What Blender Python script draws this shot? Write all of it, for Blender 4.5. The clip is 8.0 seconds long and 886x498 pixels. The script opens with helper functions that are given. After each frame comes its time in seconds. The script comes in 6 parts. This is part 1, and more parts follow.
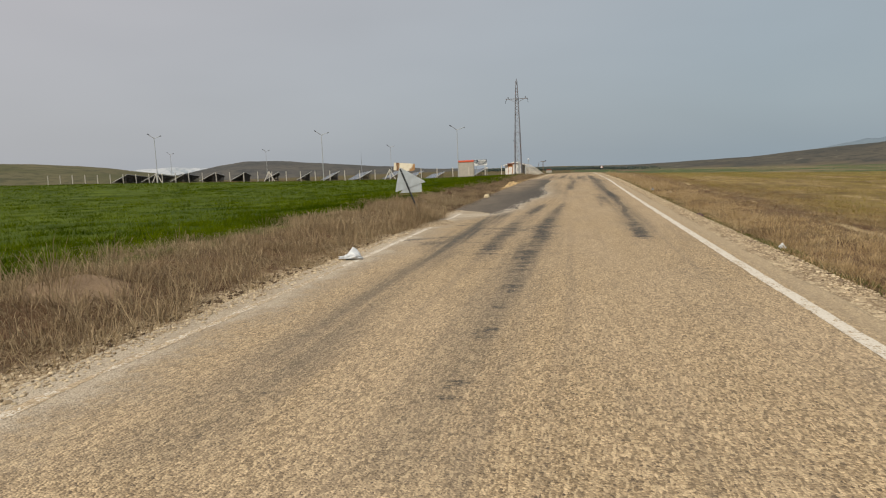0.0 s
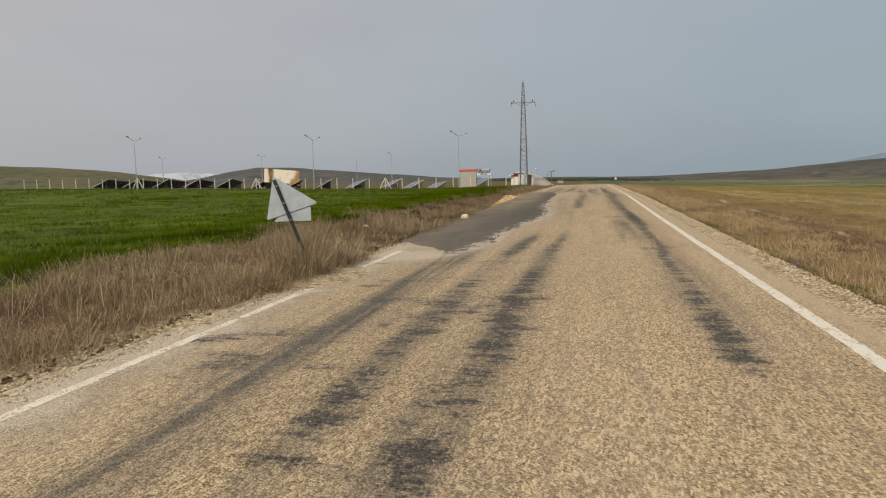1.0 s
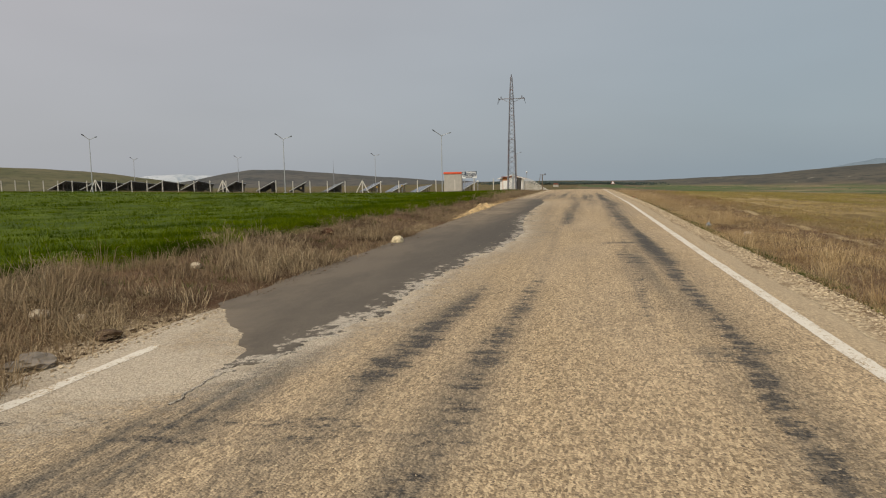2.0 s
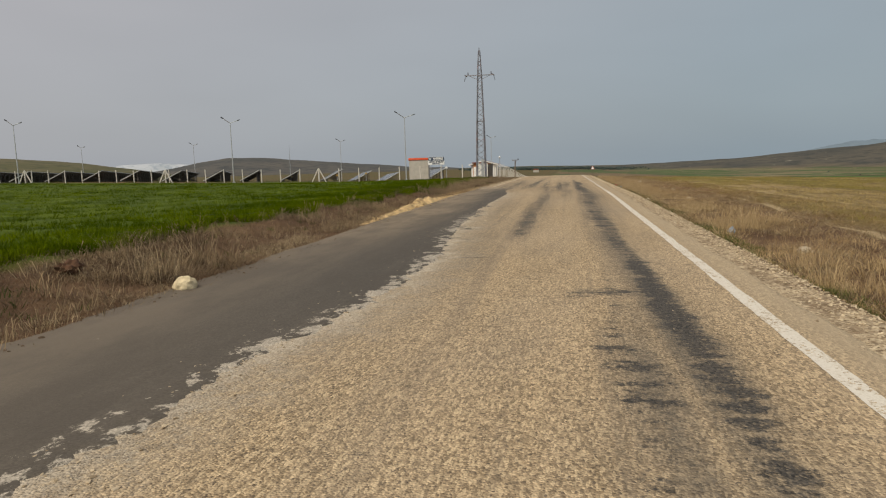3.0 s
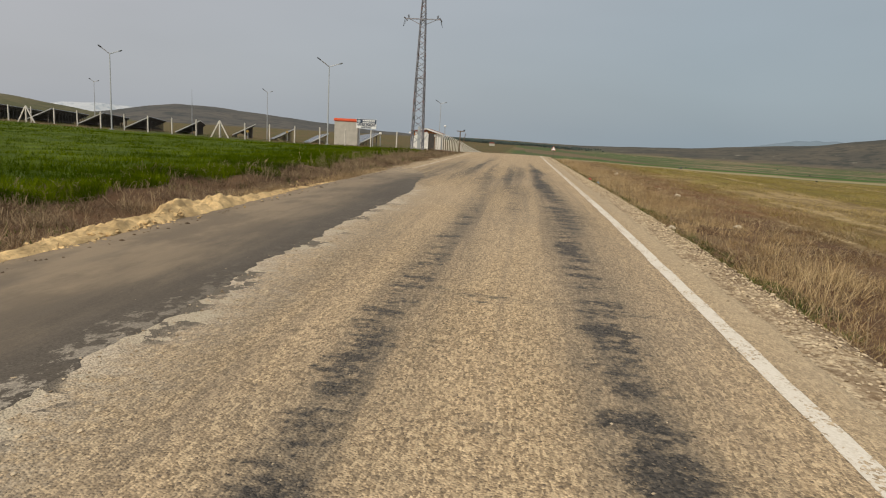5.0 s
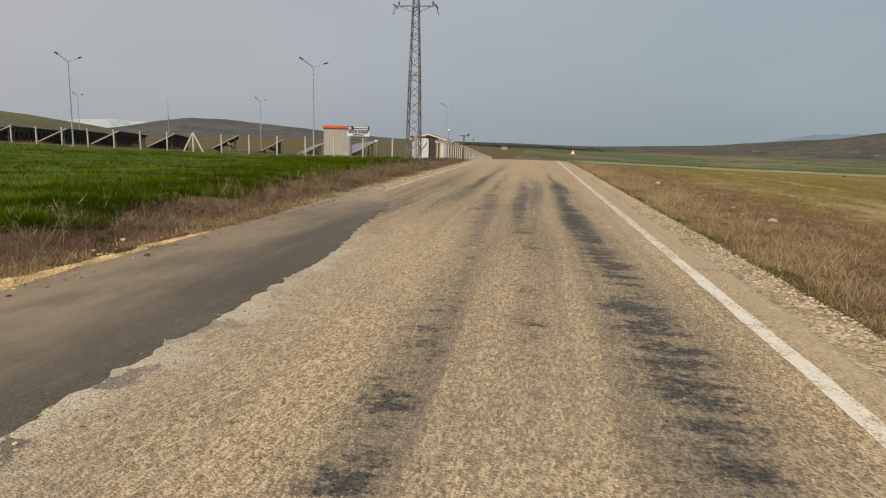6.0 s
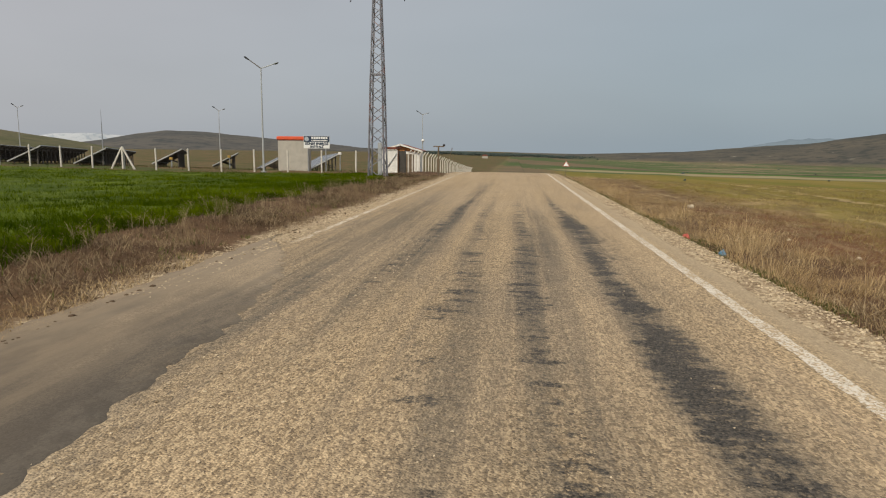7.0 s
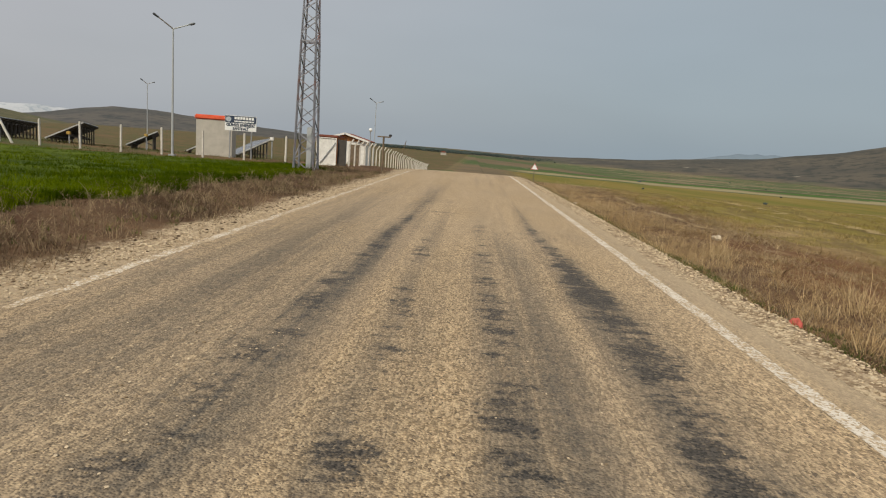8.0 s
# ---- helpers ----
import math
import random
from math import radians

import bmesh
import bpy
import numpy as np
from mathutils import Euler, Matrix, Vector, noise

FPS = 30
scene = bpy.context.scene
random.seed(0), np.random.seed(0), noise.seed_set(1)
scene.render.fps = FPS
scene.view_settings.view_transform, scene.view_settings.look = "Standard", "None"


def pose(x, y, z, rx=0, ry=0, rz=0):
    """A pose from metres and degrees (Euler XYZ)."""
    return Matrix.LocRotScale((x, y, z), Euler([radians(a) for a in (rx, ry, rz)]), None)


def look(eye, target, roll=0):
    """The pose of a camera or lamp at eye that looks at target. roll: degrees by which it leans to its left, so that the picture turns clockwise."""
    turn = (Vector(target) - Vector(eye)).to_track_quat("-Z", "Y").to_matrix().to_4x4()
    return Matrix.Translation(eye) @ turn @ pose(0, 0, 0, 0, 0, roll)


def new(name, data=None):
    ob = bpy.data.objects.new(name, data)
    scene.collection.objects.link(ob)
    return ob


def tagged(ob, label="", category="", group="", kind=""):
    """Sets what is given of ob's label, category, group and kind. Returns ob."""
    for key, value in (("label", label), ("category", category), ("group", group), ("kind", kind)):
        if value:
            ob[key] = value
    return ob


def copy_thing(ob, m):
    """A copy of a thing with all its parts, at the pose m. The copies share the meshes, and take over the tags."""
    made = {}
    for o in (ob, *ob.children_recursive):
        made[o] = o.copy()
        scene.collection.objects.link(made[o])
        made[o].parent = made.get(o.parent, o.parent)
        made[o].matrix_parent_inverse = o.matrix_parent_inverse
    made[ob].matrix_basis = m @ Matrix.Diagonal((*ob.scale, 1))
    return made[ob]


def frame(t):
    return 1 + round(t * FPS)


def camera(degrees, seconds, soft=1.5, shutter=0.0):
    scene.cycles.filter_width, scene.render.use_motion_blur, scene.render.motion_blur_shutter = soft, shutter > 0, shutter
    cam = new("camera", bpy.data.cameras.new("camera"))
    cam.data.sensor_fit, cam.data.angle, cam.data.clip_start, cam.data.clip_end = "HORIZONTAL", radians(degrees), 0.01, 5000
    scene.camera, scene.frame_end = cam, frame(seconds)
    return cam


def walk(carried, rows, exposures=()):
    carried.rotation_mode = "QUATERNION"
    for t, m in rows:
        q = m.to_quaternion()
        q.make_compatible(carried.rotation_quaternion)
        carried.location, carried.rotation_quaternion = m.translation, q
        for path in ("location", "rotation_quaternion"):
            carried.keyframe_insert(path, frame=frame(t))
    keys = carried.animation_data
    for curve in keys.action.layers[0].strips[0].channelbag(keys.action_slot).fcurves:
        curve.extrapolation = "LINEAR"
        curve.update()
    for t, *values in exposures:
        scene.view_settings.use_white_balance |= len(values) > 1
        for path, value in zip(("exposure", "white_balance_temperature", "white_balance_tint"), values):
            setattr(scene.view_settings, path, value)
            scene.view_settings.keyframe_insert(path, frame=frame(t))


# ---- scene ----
# ---- camera ----
cam = camera(68.0, 8.0, soft=1.15)
PATH = [  # seconds, x, y, z, yaw to the left, pitch, lean
    (0.0, -0.134, 0.0, 1.636, 11.746, -6.928, -2.15),
    (0.5, -0.13, 4.577, 1.62, 11.691, -6.938, -1.277),
    (1.0, -0.066, 8.86, 1.648, 12.65, -6.142, -1.333),
    (1.5, -0.008, 13.008, 1.666, 12.299, -5.523, -1.435),
    (1.7, -0.031, 14.739, 1.651, 12.348, -5.707, -1.133),
    (2.8, 0.327, 23.954, 1.644, 11.783, -6.233, -1.308),
    (3.0, 0.402, 25.544, 1.647, 10.691, -7.088, -1.615),
    (3.5, 0.445, 29.259, 1.653, 10.839, -7.734, -1.543),
    (3.8, 0.497, 31.043, 1.667, 10.279, -10.095, -1.268),
    (4.0, 0.459, 32.429, 1.709, 6.904, -9.152, 0.251),
    (4.5, 0.415, 35.899, 1.732, 6.611, -9.67, 2.836),
    (4.7, 0.419, 37.554, 1.755, 5.779, -9.941, 3.665),
    (5.8, 0.349, 46.79, 1.843, 8.141, -9.248, 1.59),
    (6.0, 0.306, 48.631, 1.864, 7.615, -9.425, 1.463),
    (6.5, 0.026, 52.834, 1.925, 7.181, -7.492, 2.052),
    (7.0, -0.199, 57.02, 2.019, 6.068, -8.6, 0.695),
    (7.5, -0.165, 60.799, 1.936, 4.142, -9.335, 3.546),
    (8.0, -0.316, 64.672, 1.926, 2.004, -8.831, 4.145),
]


def heading(yaw, pitch):
    a, p = radians(yaw), radians(pitch)
    return Vector((-math.sin(a) * math.cos(p), math.cos(a) * math.cos(p), math.sin(p)))


walk(cam, [(t, look(Vector((x, y, z)), Vector((x, y, z)) + heading(yaw, pitch), lean)) for t, x, y, z, yaw, pitch, lean in PATH],
     exposures=[(0.0, 0.0), (1.7, -0.05), (3.0, -0.13), (3.5, -0.14), (4.2, -0.03), (8.0, 0.0)])

# ---- light: hazy overcast sky, a soft sun behind and to the left ----
SUN_UP, SUN_AZ = 48.0, 205.0  # degrees above the horizon; direction from which it shines, clockwise from +y
world = bpy.data.worlds.new("sky")
scene.world = world
world.use_nodes = True
wn, wl = world.node_tree.nodes, world.node_tree.links
wn.clear()
w_out = wn.new("ShaderNodeOutputWorld")
w_bg = wn.new("ShaderNodeBackground")
w_sky = wn.new("ShaderNodeTexSky")
w_sky.sky_type, w_sky.sun_disc = "NISHITA", False
w_sky.sun_elevation, w_sky.sun_rotation = radians(SUN_UP), radians(SUN_AZ)
w_sky.air_density, w_sky.dust_density = 1.2, 3.0
w_co = wn.new("ShaderNodeTexCoord")
w_xyz = wn.new("ShaderNodeSeparateXYZ")
wl.new(w_co.outputs["Generated"], w_xyz.inputs[0])
w_ramp = wn.new("ShaderNodeValToRGB")
for spot, col in ((0.0, (0.275, 0.335, 0.38)), (0.07, (0.282, 0.337, 0.365)), (0.2, (0.325, 0.356, 0.367)), (0.45, (0.402, 0.410, 0.408)), (1.0, (0.47, 0.465, 0.46))):
    el = w_ramp.color_ramp.elements
    e = el[0] if spot == 0.0 else el[1] if spot == 1.0 else el.new(spot)
    e.position, e.color = spot, (*col, 1)
wl.new(w_xyz.outputs["Z"], w_ramp.inputs[0])
w_side = wn.new("ShaderNodeMapRange")  # the cloud is thinner and warmer to the left
w_side.inputs[1].default_value, w_side.inputs[2].default_value = 0.25, -0.75
wl.new(w_xyz.outputs["X"], w_side.inputs[0])
w_warm = wn.new("ShaderNodeMix")
w_warm.data_type, w_warm.blend_type = "RGBA", "MULTIPLY"
w_warm.inputs[7].default_value = (1.42, 1.20, 1.13, 1)
wl.new(w_side.outputs[0], w_warm.inputs[0])
wl.new(w_ramp.outputs[0], w_warm.inputs[6])
w_noise = wn.new("ShaderNodeTexNoise")
w_noise.inputs["Scale"].default_value, w_noise.inputs["Detail"].default_value = 2.2, 3.0
w_map = wn.new("ShaderNodeMapping")
w_map.inputs["Scale"].default_value = (1, 1, 3.5)
wl.new(w_co.outputs["Generated"], w_map.inputs[0])
wl.new(w_map.outputs[0], w_noise.inputs[0])
w_cl = wn.new("ShaderNodeMapRange")
w_cl.inputs[1].default_value, w_cl.inputs[2].default_value, w_cl.inputs[3].default_value, w_cl.inputs[4].default_value = 0.3, 0.7, 0.96, 1.04
wl.new(w_noise.outputs[0], w_cl.inputs[0])
w_mul = wn.new("ShaderNodeMix")
w_mul.data_type, w_mul.blend_type = "RGBA", "MULTIPLY"
w_mul.inputs[0].default_value = 1.0
wl.new(w_warm.outputs[2], w_mul.inputs[6])
wl.new(w_cl.outputs[0], w_mul.inputs[7])
w_thin = wn.new("ShaderNodeMix")
w_thin.data_type, w_thin.blend_type = "RGBA", "ADD"
w_thin.inputs[0].default_value = 0.012
wl.new(w_mul.outputs[2], w_thin.inputs[6])
wl.new(w_sky.outputs[0], w_thin.inputs[7])
wl.new(w_thin.outputs[2], w_bg.inputs[0])
w_bg.inputs[1].default_value = 1.0
wl.new(w_bg.outputs[0], w_out.inputs[0])

sun_data = bpy.data.lights.new("sun", "SUN")
sun_data.energy, sun_data.angle, sun_data.color = 3.0, radians(10), (1.0, 0.925, 0.76)
sun = new("sun", sun_data)
sa, se = radians(SUN_AZ), radians(SUN_UP)
sun_from = Vector((math.sin(sa) * math.cos(se), math.cos(sa) * math.cos(se), math.sin(se)))
sun.matrix_world = look(sun_from * 50, (0, 0, 0))


# ---- materials ----
class Mat:
    """A small builder for node materials; coordinates are metres of the object's own space."""

    def __init__(self, name, rough=0.8, metal=0.0, spec=0.3):
        self.m = bpy.data.materials.new(name)
        self.m.use_nodes = True
        self.n, self.l = self.m.node_tree.nodes, self.m.node_tree.links
        self.b = self.n["Principled BSDF"]
        self.b.inputs["Roughness"].default_value = rough
        self.b.inputs["Metallic"].default_value = metal
        self.b.inputs["Specular IOR Level"].default_value = spec
        self.co = self.n.new("ShaderNodeTexCoord").outputs["Object"]
        self.geo = self.n.new("ShaderNodeNewGeometry")

    def put(self, src, sock):
        if isinstance(src, (int, float)):
            sock.default_value = src
        elif isinstance(src, tuple):
            sock.default_value = (*src, 1) if len(src) == 3 and sock.type == "RGBA" else src
        else:
            self.l.new(src, sock)

    def mapped(self, scale):
        m = self.n.new("ShaderNodeMapping")
        m.inputs["Scale"].default_value = scale
        self.l.new(self.co, m.inputs[0])
        return m.outputs[0]

    def noise(self, scale, detail=3.0, rough=0.55, stretch=None):
        t = self.n.new("ShaderNodeTexNoise")
        t.inputs["Scale"].default_value, t.inputs["Detail"].default_value, t.inputs["Roughness"].default_value = scale, detail, rough
        self.l.new(self.mapped(stretch) if stretch else self.co, t.inputs[0])
        return t.outputs[0]

    def cells(self, scale, out="Color", stretch=None):
        t = self.n.new("ShaderNodeTexVoronoi")
        t.inputs["Scale"].default_value = scale
        self.l.new(self.mapped(stretch) if stretch else self.co, t.inputs[0])
        return t.outputs[out]

    def math(self, op, a, b=0.0, c=0.0):
        t = self.n.new("ShaderNodeMath")
        t.operation = op
        for src, sock in zip((a, b, c), t.inputs):
            self.put(src, sock)
        return t.outputs[0]

    def span(self, src, lo, hi, a=0.0, b=1.0):
        t = self.n.new("ShaderNodeMapRange")
        t.interpolation_type = "SMOOTHSTEP" if lo != hi else "LINEAR"
        for v, k in ((lo, 1), (hi, 2), (a, 3), (b, 4)):
            t.inputs[k].default_value = v
        self.l.new(src, t.inputs[0])
        return t.outputs[0]

    def mix(self, fac, a, b, how="MIX"):
        t = self.n.new("ShaderNodeMix")
        t.data_type, t.blend_type = "RGBA", how
        self.put(fac, t.inputs[0])
        self.put(a, t.inputs[6])
        self.put(b, t.inputs[7])
        return t.outputs[2]

    def axis(self, k):
        s = self.n.new("ShaderNodeSeparateXYZ")
        self.l.new(self.co, s.inputs[0])
        return s.outputs[k]

    def vary(self, col, amount=0.25, scale=3.0):
        """A colour with soft blotches and finer speckle."""
        c = self.mix(self.span(self.noise(scale, 4), 0.3, 0.7), tuple(v * (1 - amount) for v in col), tuple(min(1, v * (1 + amount)) for v in col))
        return self.mix(self.span(self.noise(scale * 14, 2), 0.35, 0.75, 0.0, amount), c, tuple(v * 0.55 for v in col))

    def bump(self, height, strength=0.3, dist=0.02):
        t = self.n.new("ShaderNodeBump")
        t.inputs["Strength"].default_value, t.inputs["Distance"].default_value = strength, dist
        self.l.new(height, t.inputs["Height"])
        self.l.new(t.outputs[0], self.b.inputs["Normal"])
        return self

    def done(self, col):
        self.put(col, self.b.inputs["Base Color"])
        return self.m


def plain(name, col, rough=0.7, metal=0.0, amount=0.18, scale=4.0, spec=0.3):
    m = Mat(name, rough, metal, spec)
    m.bump(m.noise(scale * 10, 3), 0.15, 0.01)
    return m.done(m.vary(col, amount, scale))


def blades(name, dark, light, patch=0.35, spec=0.2, dry=None, stretch=None):
    """Grass: each blade its own tone, and broad patches over the ground."""
    m = Mat(name, 0.75, 0.0, spec)
    c = m.mix(m.geo.outputs["Random Per Island"], dark, light)
    p = m.span(m.noise(patch, 4, 0.55, stretch), 0.38 if stretch else 0.35, 0.62 if stretch else 0.68)
    c = m.mix(p, c, tuple(v * 0.6 for v in dark), "MIX") if dry is None else m.mix(p, c, dry)
    return m.done(c)


# chip-seal road with bitumen bleeding in the wheel tracks
def road_material():
    m = Mat("chip_seal", 0.88, 0.0, 0.25)
    x, y = m.axis(0), m.axis(1)
    grain = m.cells(58.0, "Color")
    g = m.math("MULTIPLY", m.span(m.cells(58.0, "Distance"), 0.0, 0.7, 1.0, 0.0), 1.0)
    tone = m.n.new("ShaderNodeSeparateColor")
    m.l.new(grain, tone.inputs[0])
    stone = m.mix(tone.outputs[0], (0.240, 0.168, 0.092), (0.72, 0.54, 0.33))
    stone = m.mix(m.span(tone.outputs[1], 0.88, 0.97), stone, (0.11, 0.08, 0.055))
    col = m.mix(m.span(g, 0.0, 0.45, 0.28, 0.0), stone, (0.10, 0.078, 0.055))
    broad = m.span(m.noise(0.55, 5, 0.6, (1.0, 0.22, 1.0)), 0.36, 0.66)
    col = m.mix(m.math("MULTIPLY", broad, 0.6), col, m.mix(0.55, col, (0.51, 0.40, 0.285)))
    grey = m.span(m.noise(0.9, 5, 0.65, (1.0, 0.35, 4.0)), 0.5, 0.7, 0.0, 0.35)
    col = m.mix(grey, col, (0.22, 0.18, 0.135))
    lumps = m.n.new("ShaderNodeSeparateColor")
    m.l.new(m.cells(1.0, "Color", (62.0, 21.0, 20.0)), lumps.inputs[0])
    col = m.mix(m.span(lumps.outputs[0], 0.0, 0.8, 0.54, 0.0), col, (0.15, 0.112, 0.072))
    col = m.mix(m.span(lumps.outputs[1], 0.6, 0.98, 0.0, 0.5), col, (0.74, 0.57, 0.36))
    lanes = m.noise(1.0, 4, 0.6, (3.2, 0.05, 1.0))
    col = m.mix(m.span(lanes, 0.52, 0.68, 0.0, 0.32), col, (0.20, 0.16, 0.12))
    pits = m.math("MULTIPLY", m.span(m.noise(1.0, 4, 0.7, (10.0, 15.0, 1.0)), 0.57, 0.66, 0.0, 0.6), m.span(m.noise(0.7, 3), 0.35, 0.6, 0.35, 1.0))
    col = m.mix(pits, col, (0.115, 0.088, 0.06))
    fleck = m.noise(1.0, 5, 0.70, (1.3, 4.2, 1.0))
    fine = m.noise(1.0, 5, 0.72, (15.0, 11.0, 1.0))
    worn = m.math("ADD", m.math("MULTIPLY", m.math("SUBTRACT", fleck, 0.5), 2.7), m.math("MULTIPLY", m.math("SUBTRACT", fine, 0.5), 1.7))
    tar_node, film_node = m.n.new("ShaderNodeAttribute"), m.n.new("ShaderNodeAttribute")
    tar_node.attribute_name, film_node.attribute_name = "tar", "tar_film"
    gaps = m.span(m.noise(1.0, 3, 0.6, (0.3, 0.4, 3.1)), 0.34, 0.56, 0.66, 1.05)
    field = m.math("MULTIPLY", tar_node.outputs["Fac"], gaps)
    cross = m.math("MULTIPLY", m.span(m.noise(1.0, 3, 0.6, (0.22, 1.5, 7.0)), 0.60, 0.72), 0.5)
    sweep = m.math("MULTIPLY", m.math("MULTIPLY", m.span(y, 10, 13), m.span(y, 18, 22, 1.0, 0.0)), m.math("MULTIPLY", m.span(x, -4.3, -3.4), m.span(x, -0.9, 0.1, 1.0, 0.0)))
    sweep = m.math("MULTIPLY", sweep, m.span(m.noise(1.0, 4, 0.6, (0.35, 1.3, 11.0)), 0.48, 0.64, 0.0, 0.55))
    smears = None
    for x0, x1, yc, slant in ((0.4, 1.5, 33.5, -0.05), (1.05, 1.75, 68.05, -0.1), (-2.4, -0.4, 15.9, 1.0), (-1.3, -0.5, 15.5, 0.6), (0.9, 1.9, 23.5, 0.3), (-4.3, -2.8, 14.9, 0.5)):
        rel = m.math("SUBTRACT", m.math("SUBTRACT", y, yc), m.math("MULTIPLY", m.math("SUBTRACT", x, x0), slant))
        near = m.span(m.math("ABSOLUTE", m.math("ADD", rel, m.math("MULTIPLY", m.math("SUBTRACT", fleck, 0.5), 0.9))), 0.05, 0.5, 0.78, 0.0)
        one = m.math("MULTIPLY", near, m.math("MULTIPLY", m.span(x, x0 - 0.4, x0 + 0.4), m.span(x, x1 - 0.45, x1 + 0.25, 1.0, 0.0)))
        smears = one if smears is None else m.math("MAXIMUM", smears, one)
    field = m.math("MAXIMUM", m.math("MAXIMUM", field, smears), m.math("MAXIMUM", cross, sweep))
    dark = m.span(m.math("ADD", field, m.math("MULTIPLY", worn, m.span(field, 0.05, 0.5, 0.2, 1.25))), 0.50, 1.05)
    film = m.math("MULTIPLY", m.span(field, 0.12, 0.9, 0.0, 0.5), m.span(m.noise(1.0, 4, 0.6, (5.0, 0.6, 2.0)), 0.35, 0.65, 0.4, 1.0))
    dust = m.span(m.math("ADD", m.math("ABSOLUTE", m.math("ADD", x, 0.94)), m.math("MULTIPLY", worn, 0.2)), 3.1, 3.75, 0.0, 0.6)
    col = m.mix(dust, col, (0.44, 0.35, 0.235))
    tar = m.mix(tone.outputs[0], (0.016, 0.016, 0.016), (0.085, 0.074, 0.063))
    col = m.mix(film, col, (0.15, 0.13, 0.105))
    strands = m.span(m.noise(1.0, 4, 0.62, (3.6, 0.10, 12.0)), 0.36, 0.60, 0.45, 1.25)
    hazy = m.math("MULTIPLY", m.math("MULTIPLY", film_node.outputs["Fac"], strands), m.span(m.math("ADD", m.math("MULTIPLY", fine, 0.6), m.math("MULTIPLY", fleck, 0.4)), 0.36, 0.64, 0.75, 1.15))
    col = m.mix(hazy, col, m.mix(tone.outputs[0], (0.062, 0.056, 0.049), (0.150, 0.130, 0.104)))
    gap_node = m.n.new("ShaderNodeAttribute")
    gap_node.attribute_name = "patch_gap"
    gap = gap_node.outputs["Fac"]
    band = m.math("ADD", gap, m.math("MULTIPLY", m.math("SUBTRACT", m.noise(1.0, 5, 0.7, (1.1, 1.3, 1.0)), 0.5), 1.3))
    speck = m.span(m.noise(1.0, 5, 0.75, (5.0, 7.0, 3.0)), 0.36, 0.62, 0.3, 1.0)
    ends = m.span(y, 56, 62, 1.0, 0.0)
    rubbed = m.math("MULTIPLY", m.span(band, 0.1, 0.95, 0.75, 0.0), m.math("MULTIPLY", speck, ends))
    col = m.mix(rubbed, col, m.mix(tone.outputs[1], m.mix(m.span(y, 44, 54), (0.14, 0.122, 0.10), (0.26, 0.21, 0.15)), (0.50, 0.43, 0.335)))
    slurry = m.math("MULTIPLY", m.math("MULTIPLY", m.span(band, 0.0, 0.34, 0.8, 0.0), ends), m.span(m.noise(1.0, 3, 0.6, (0.6, 0.5, 5.0)), 0.36, 0.52, 0.25, 1.0))
    col = m.mix(slurry, col, m.mix(tone.outputs[1], (0.36, 0.305, 0.235), (0.58, 0.495, 0.385)))
    chip = m.n.new("ShaderNodeSeparateColor")
    warp = m.n.new("ShaderNodeTexVoronoi")
    m.put(3.0, warp.inputs["Scale"])
    bent = m.n.new("ShaderNodeVectorMath")
    bent.operation = "MULTIPLY_ADD"
    wavy = m.n.new("ShaderNodeTexNoise")
    wavy.inputs["Scale"].default_value, wavy.inputs["Detail"].default_value = 4.0, 4.0
    m.l.new(m.co, wavy.inputs[0])
    m.l.new(wavy.outputs["Color"], bent.inputs[0])
    bent.inputs[1].default_value = (0.7, 0.7, 0.7)
    m.l.new(m.co, bent.inputs[2])
    m.l.new(bent.outputs[0], warp.inputs[0])
    m.l.new(warp.outputs["Color"], chip.inputs[0])
    flake = m.math("MULTIPLY", m.span(m.math("ADD", band, m.math("MULTIPLY", m.math("SUBTRACT", fine, 0.5), 0.5)), 0.12, 0.34, 0.92, 0.0), m.math("MULTIPLY", m.span(y, 35, 39), m.span(y, 50, 58, 1.0, 0.0)))
    flake = m.math("MULTIPLY", flake, m.span(chip.outputs[1], 0.42, 0.48))
    col = m.mix(flake, col, m.mix(m.span(chip.outputs[0], 0.42, 0.46), (0.115, 0.098, 0.078), m.mix(tone.outputs[1], (0.36, 0.305, 0.225), (0.47, 0.405, 0.305))))
    col = m.mix(m.math("MULTIPLY", dark, m.span(tone.outputs[2], 0.72, 1.0, 0.93, 0.4)), col, tar)
    m.put(m.span(dark, 0.0, 1.0, 0.9, 0.72), m.b.inputs["Roughness"])
    m.bump(m.math("ADD", g, m.math("MULTIPLY", m.noise(3.0, 3), 0.6)), 0.7, 0.012)
    return m.done(col)


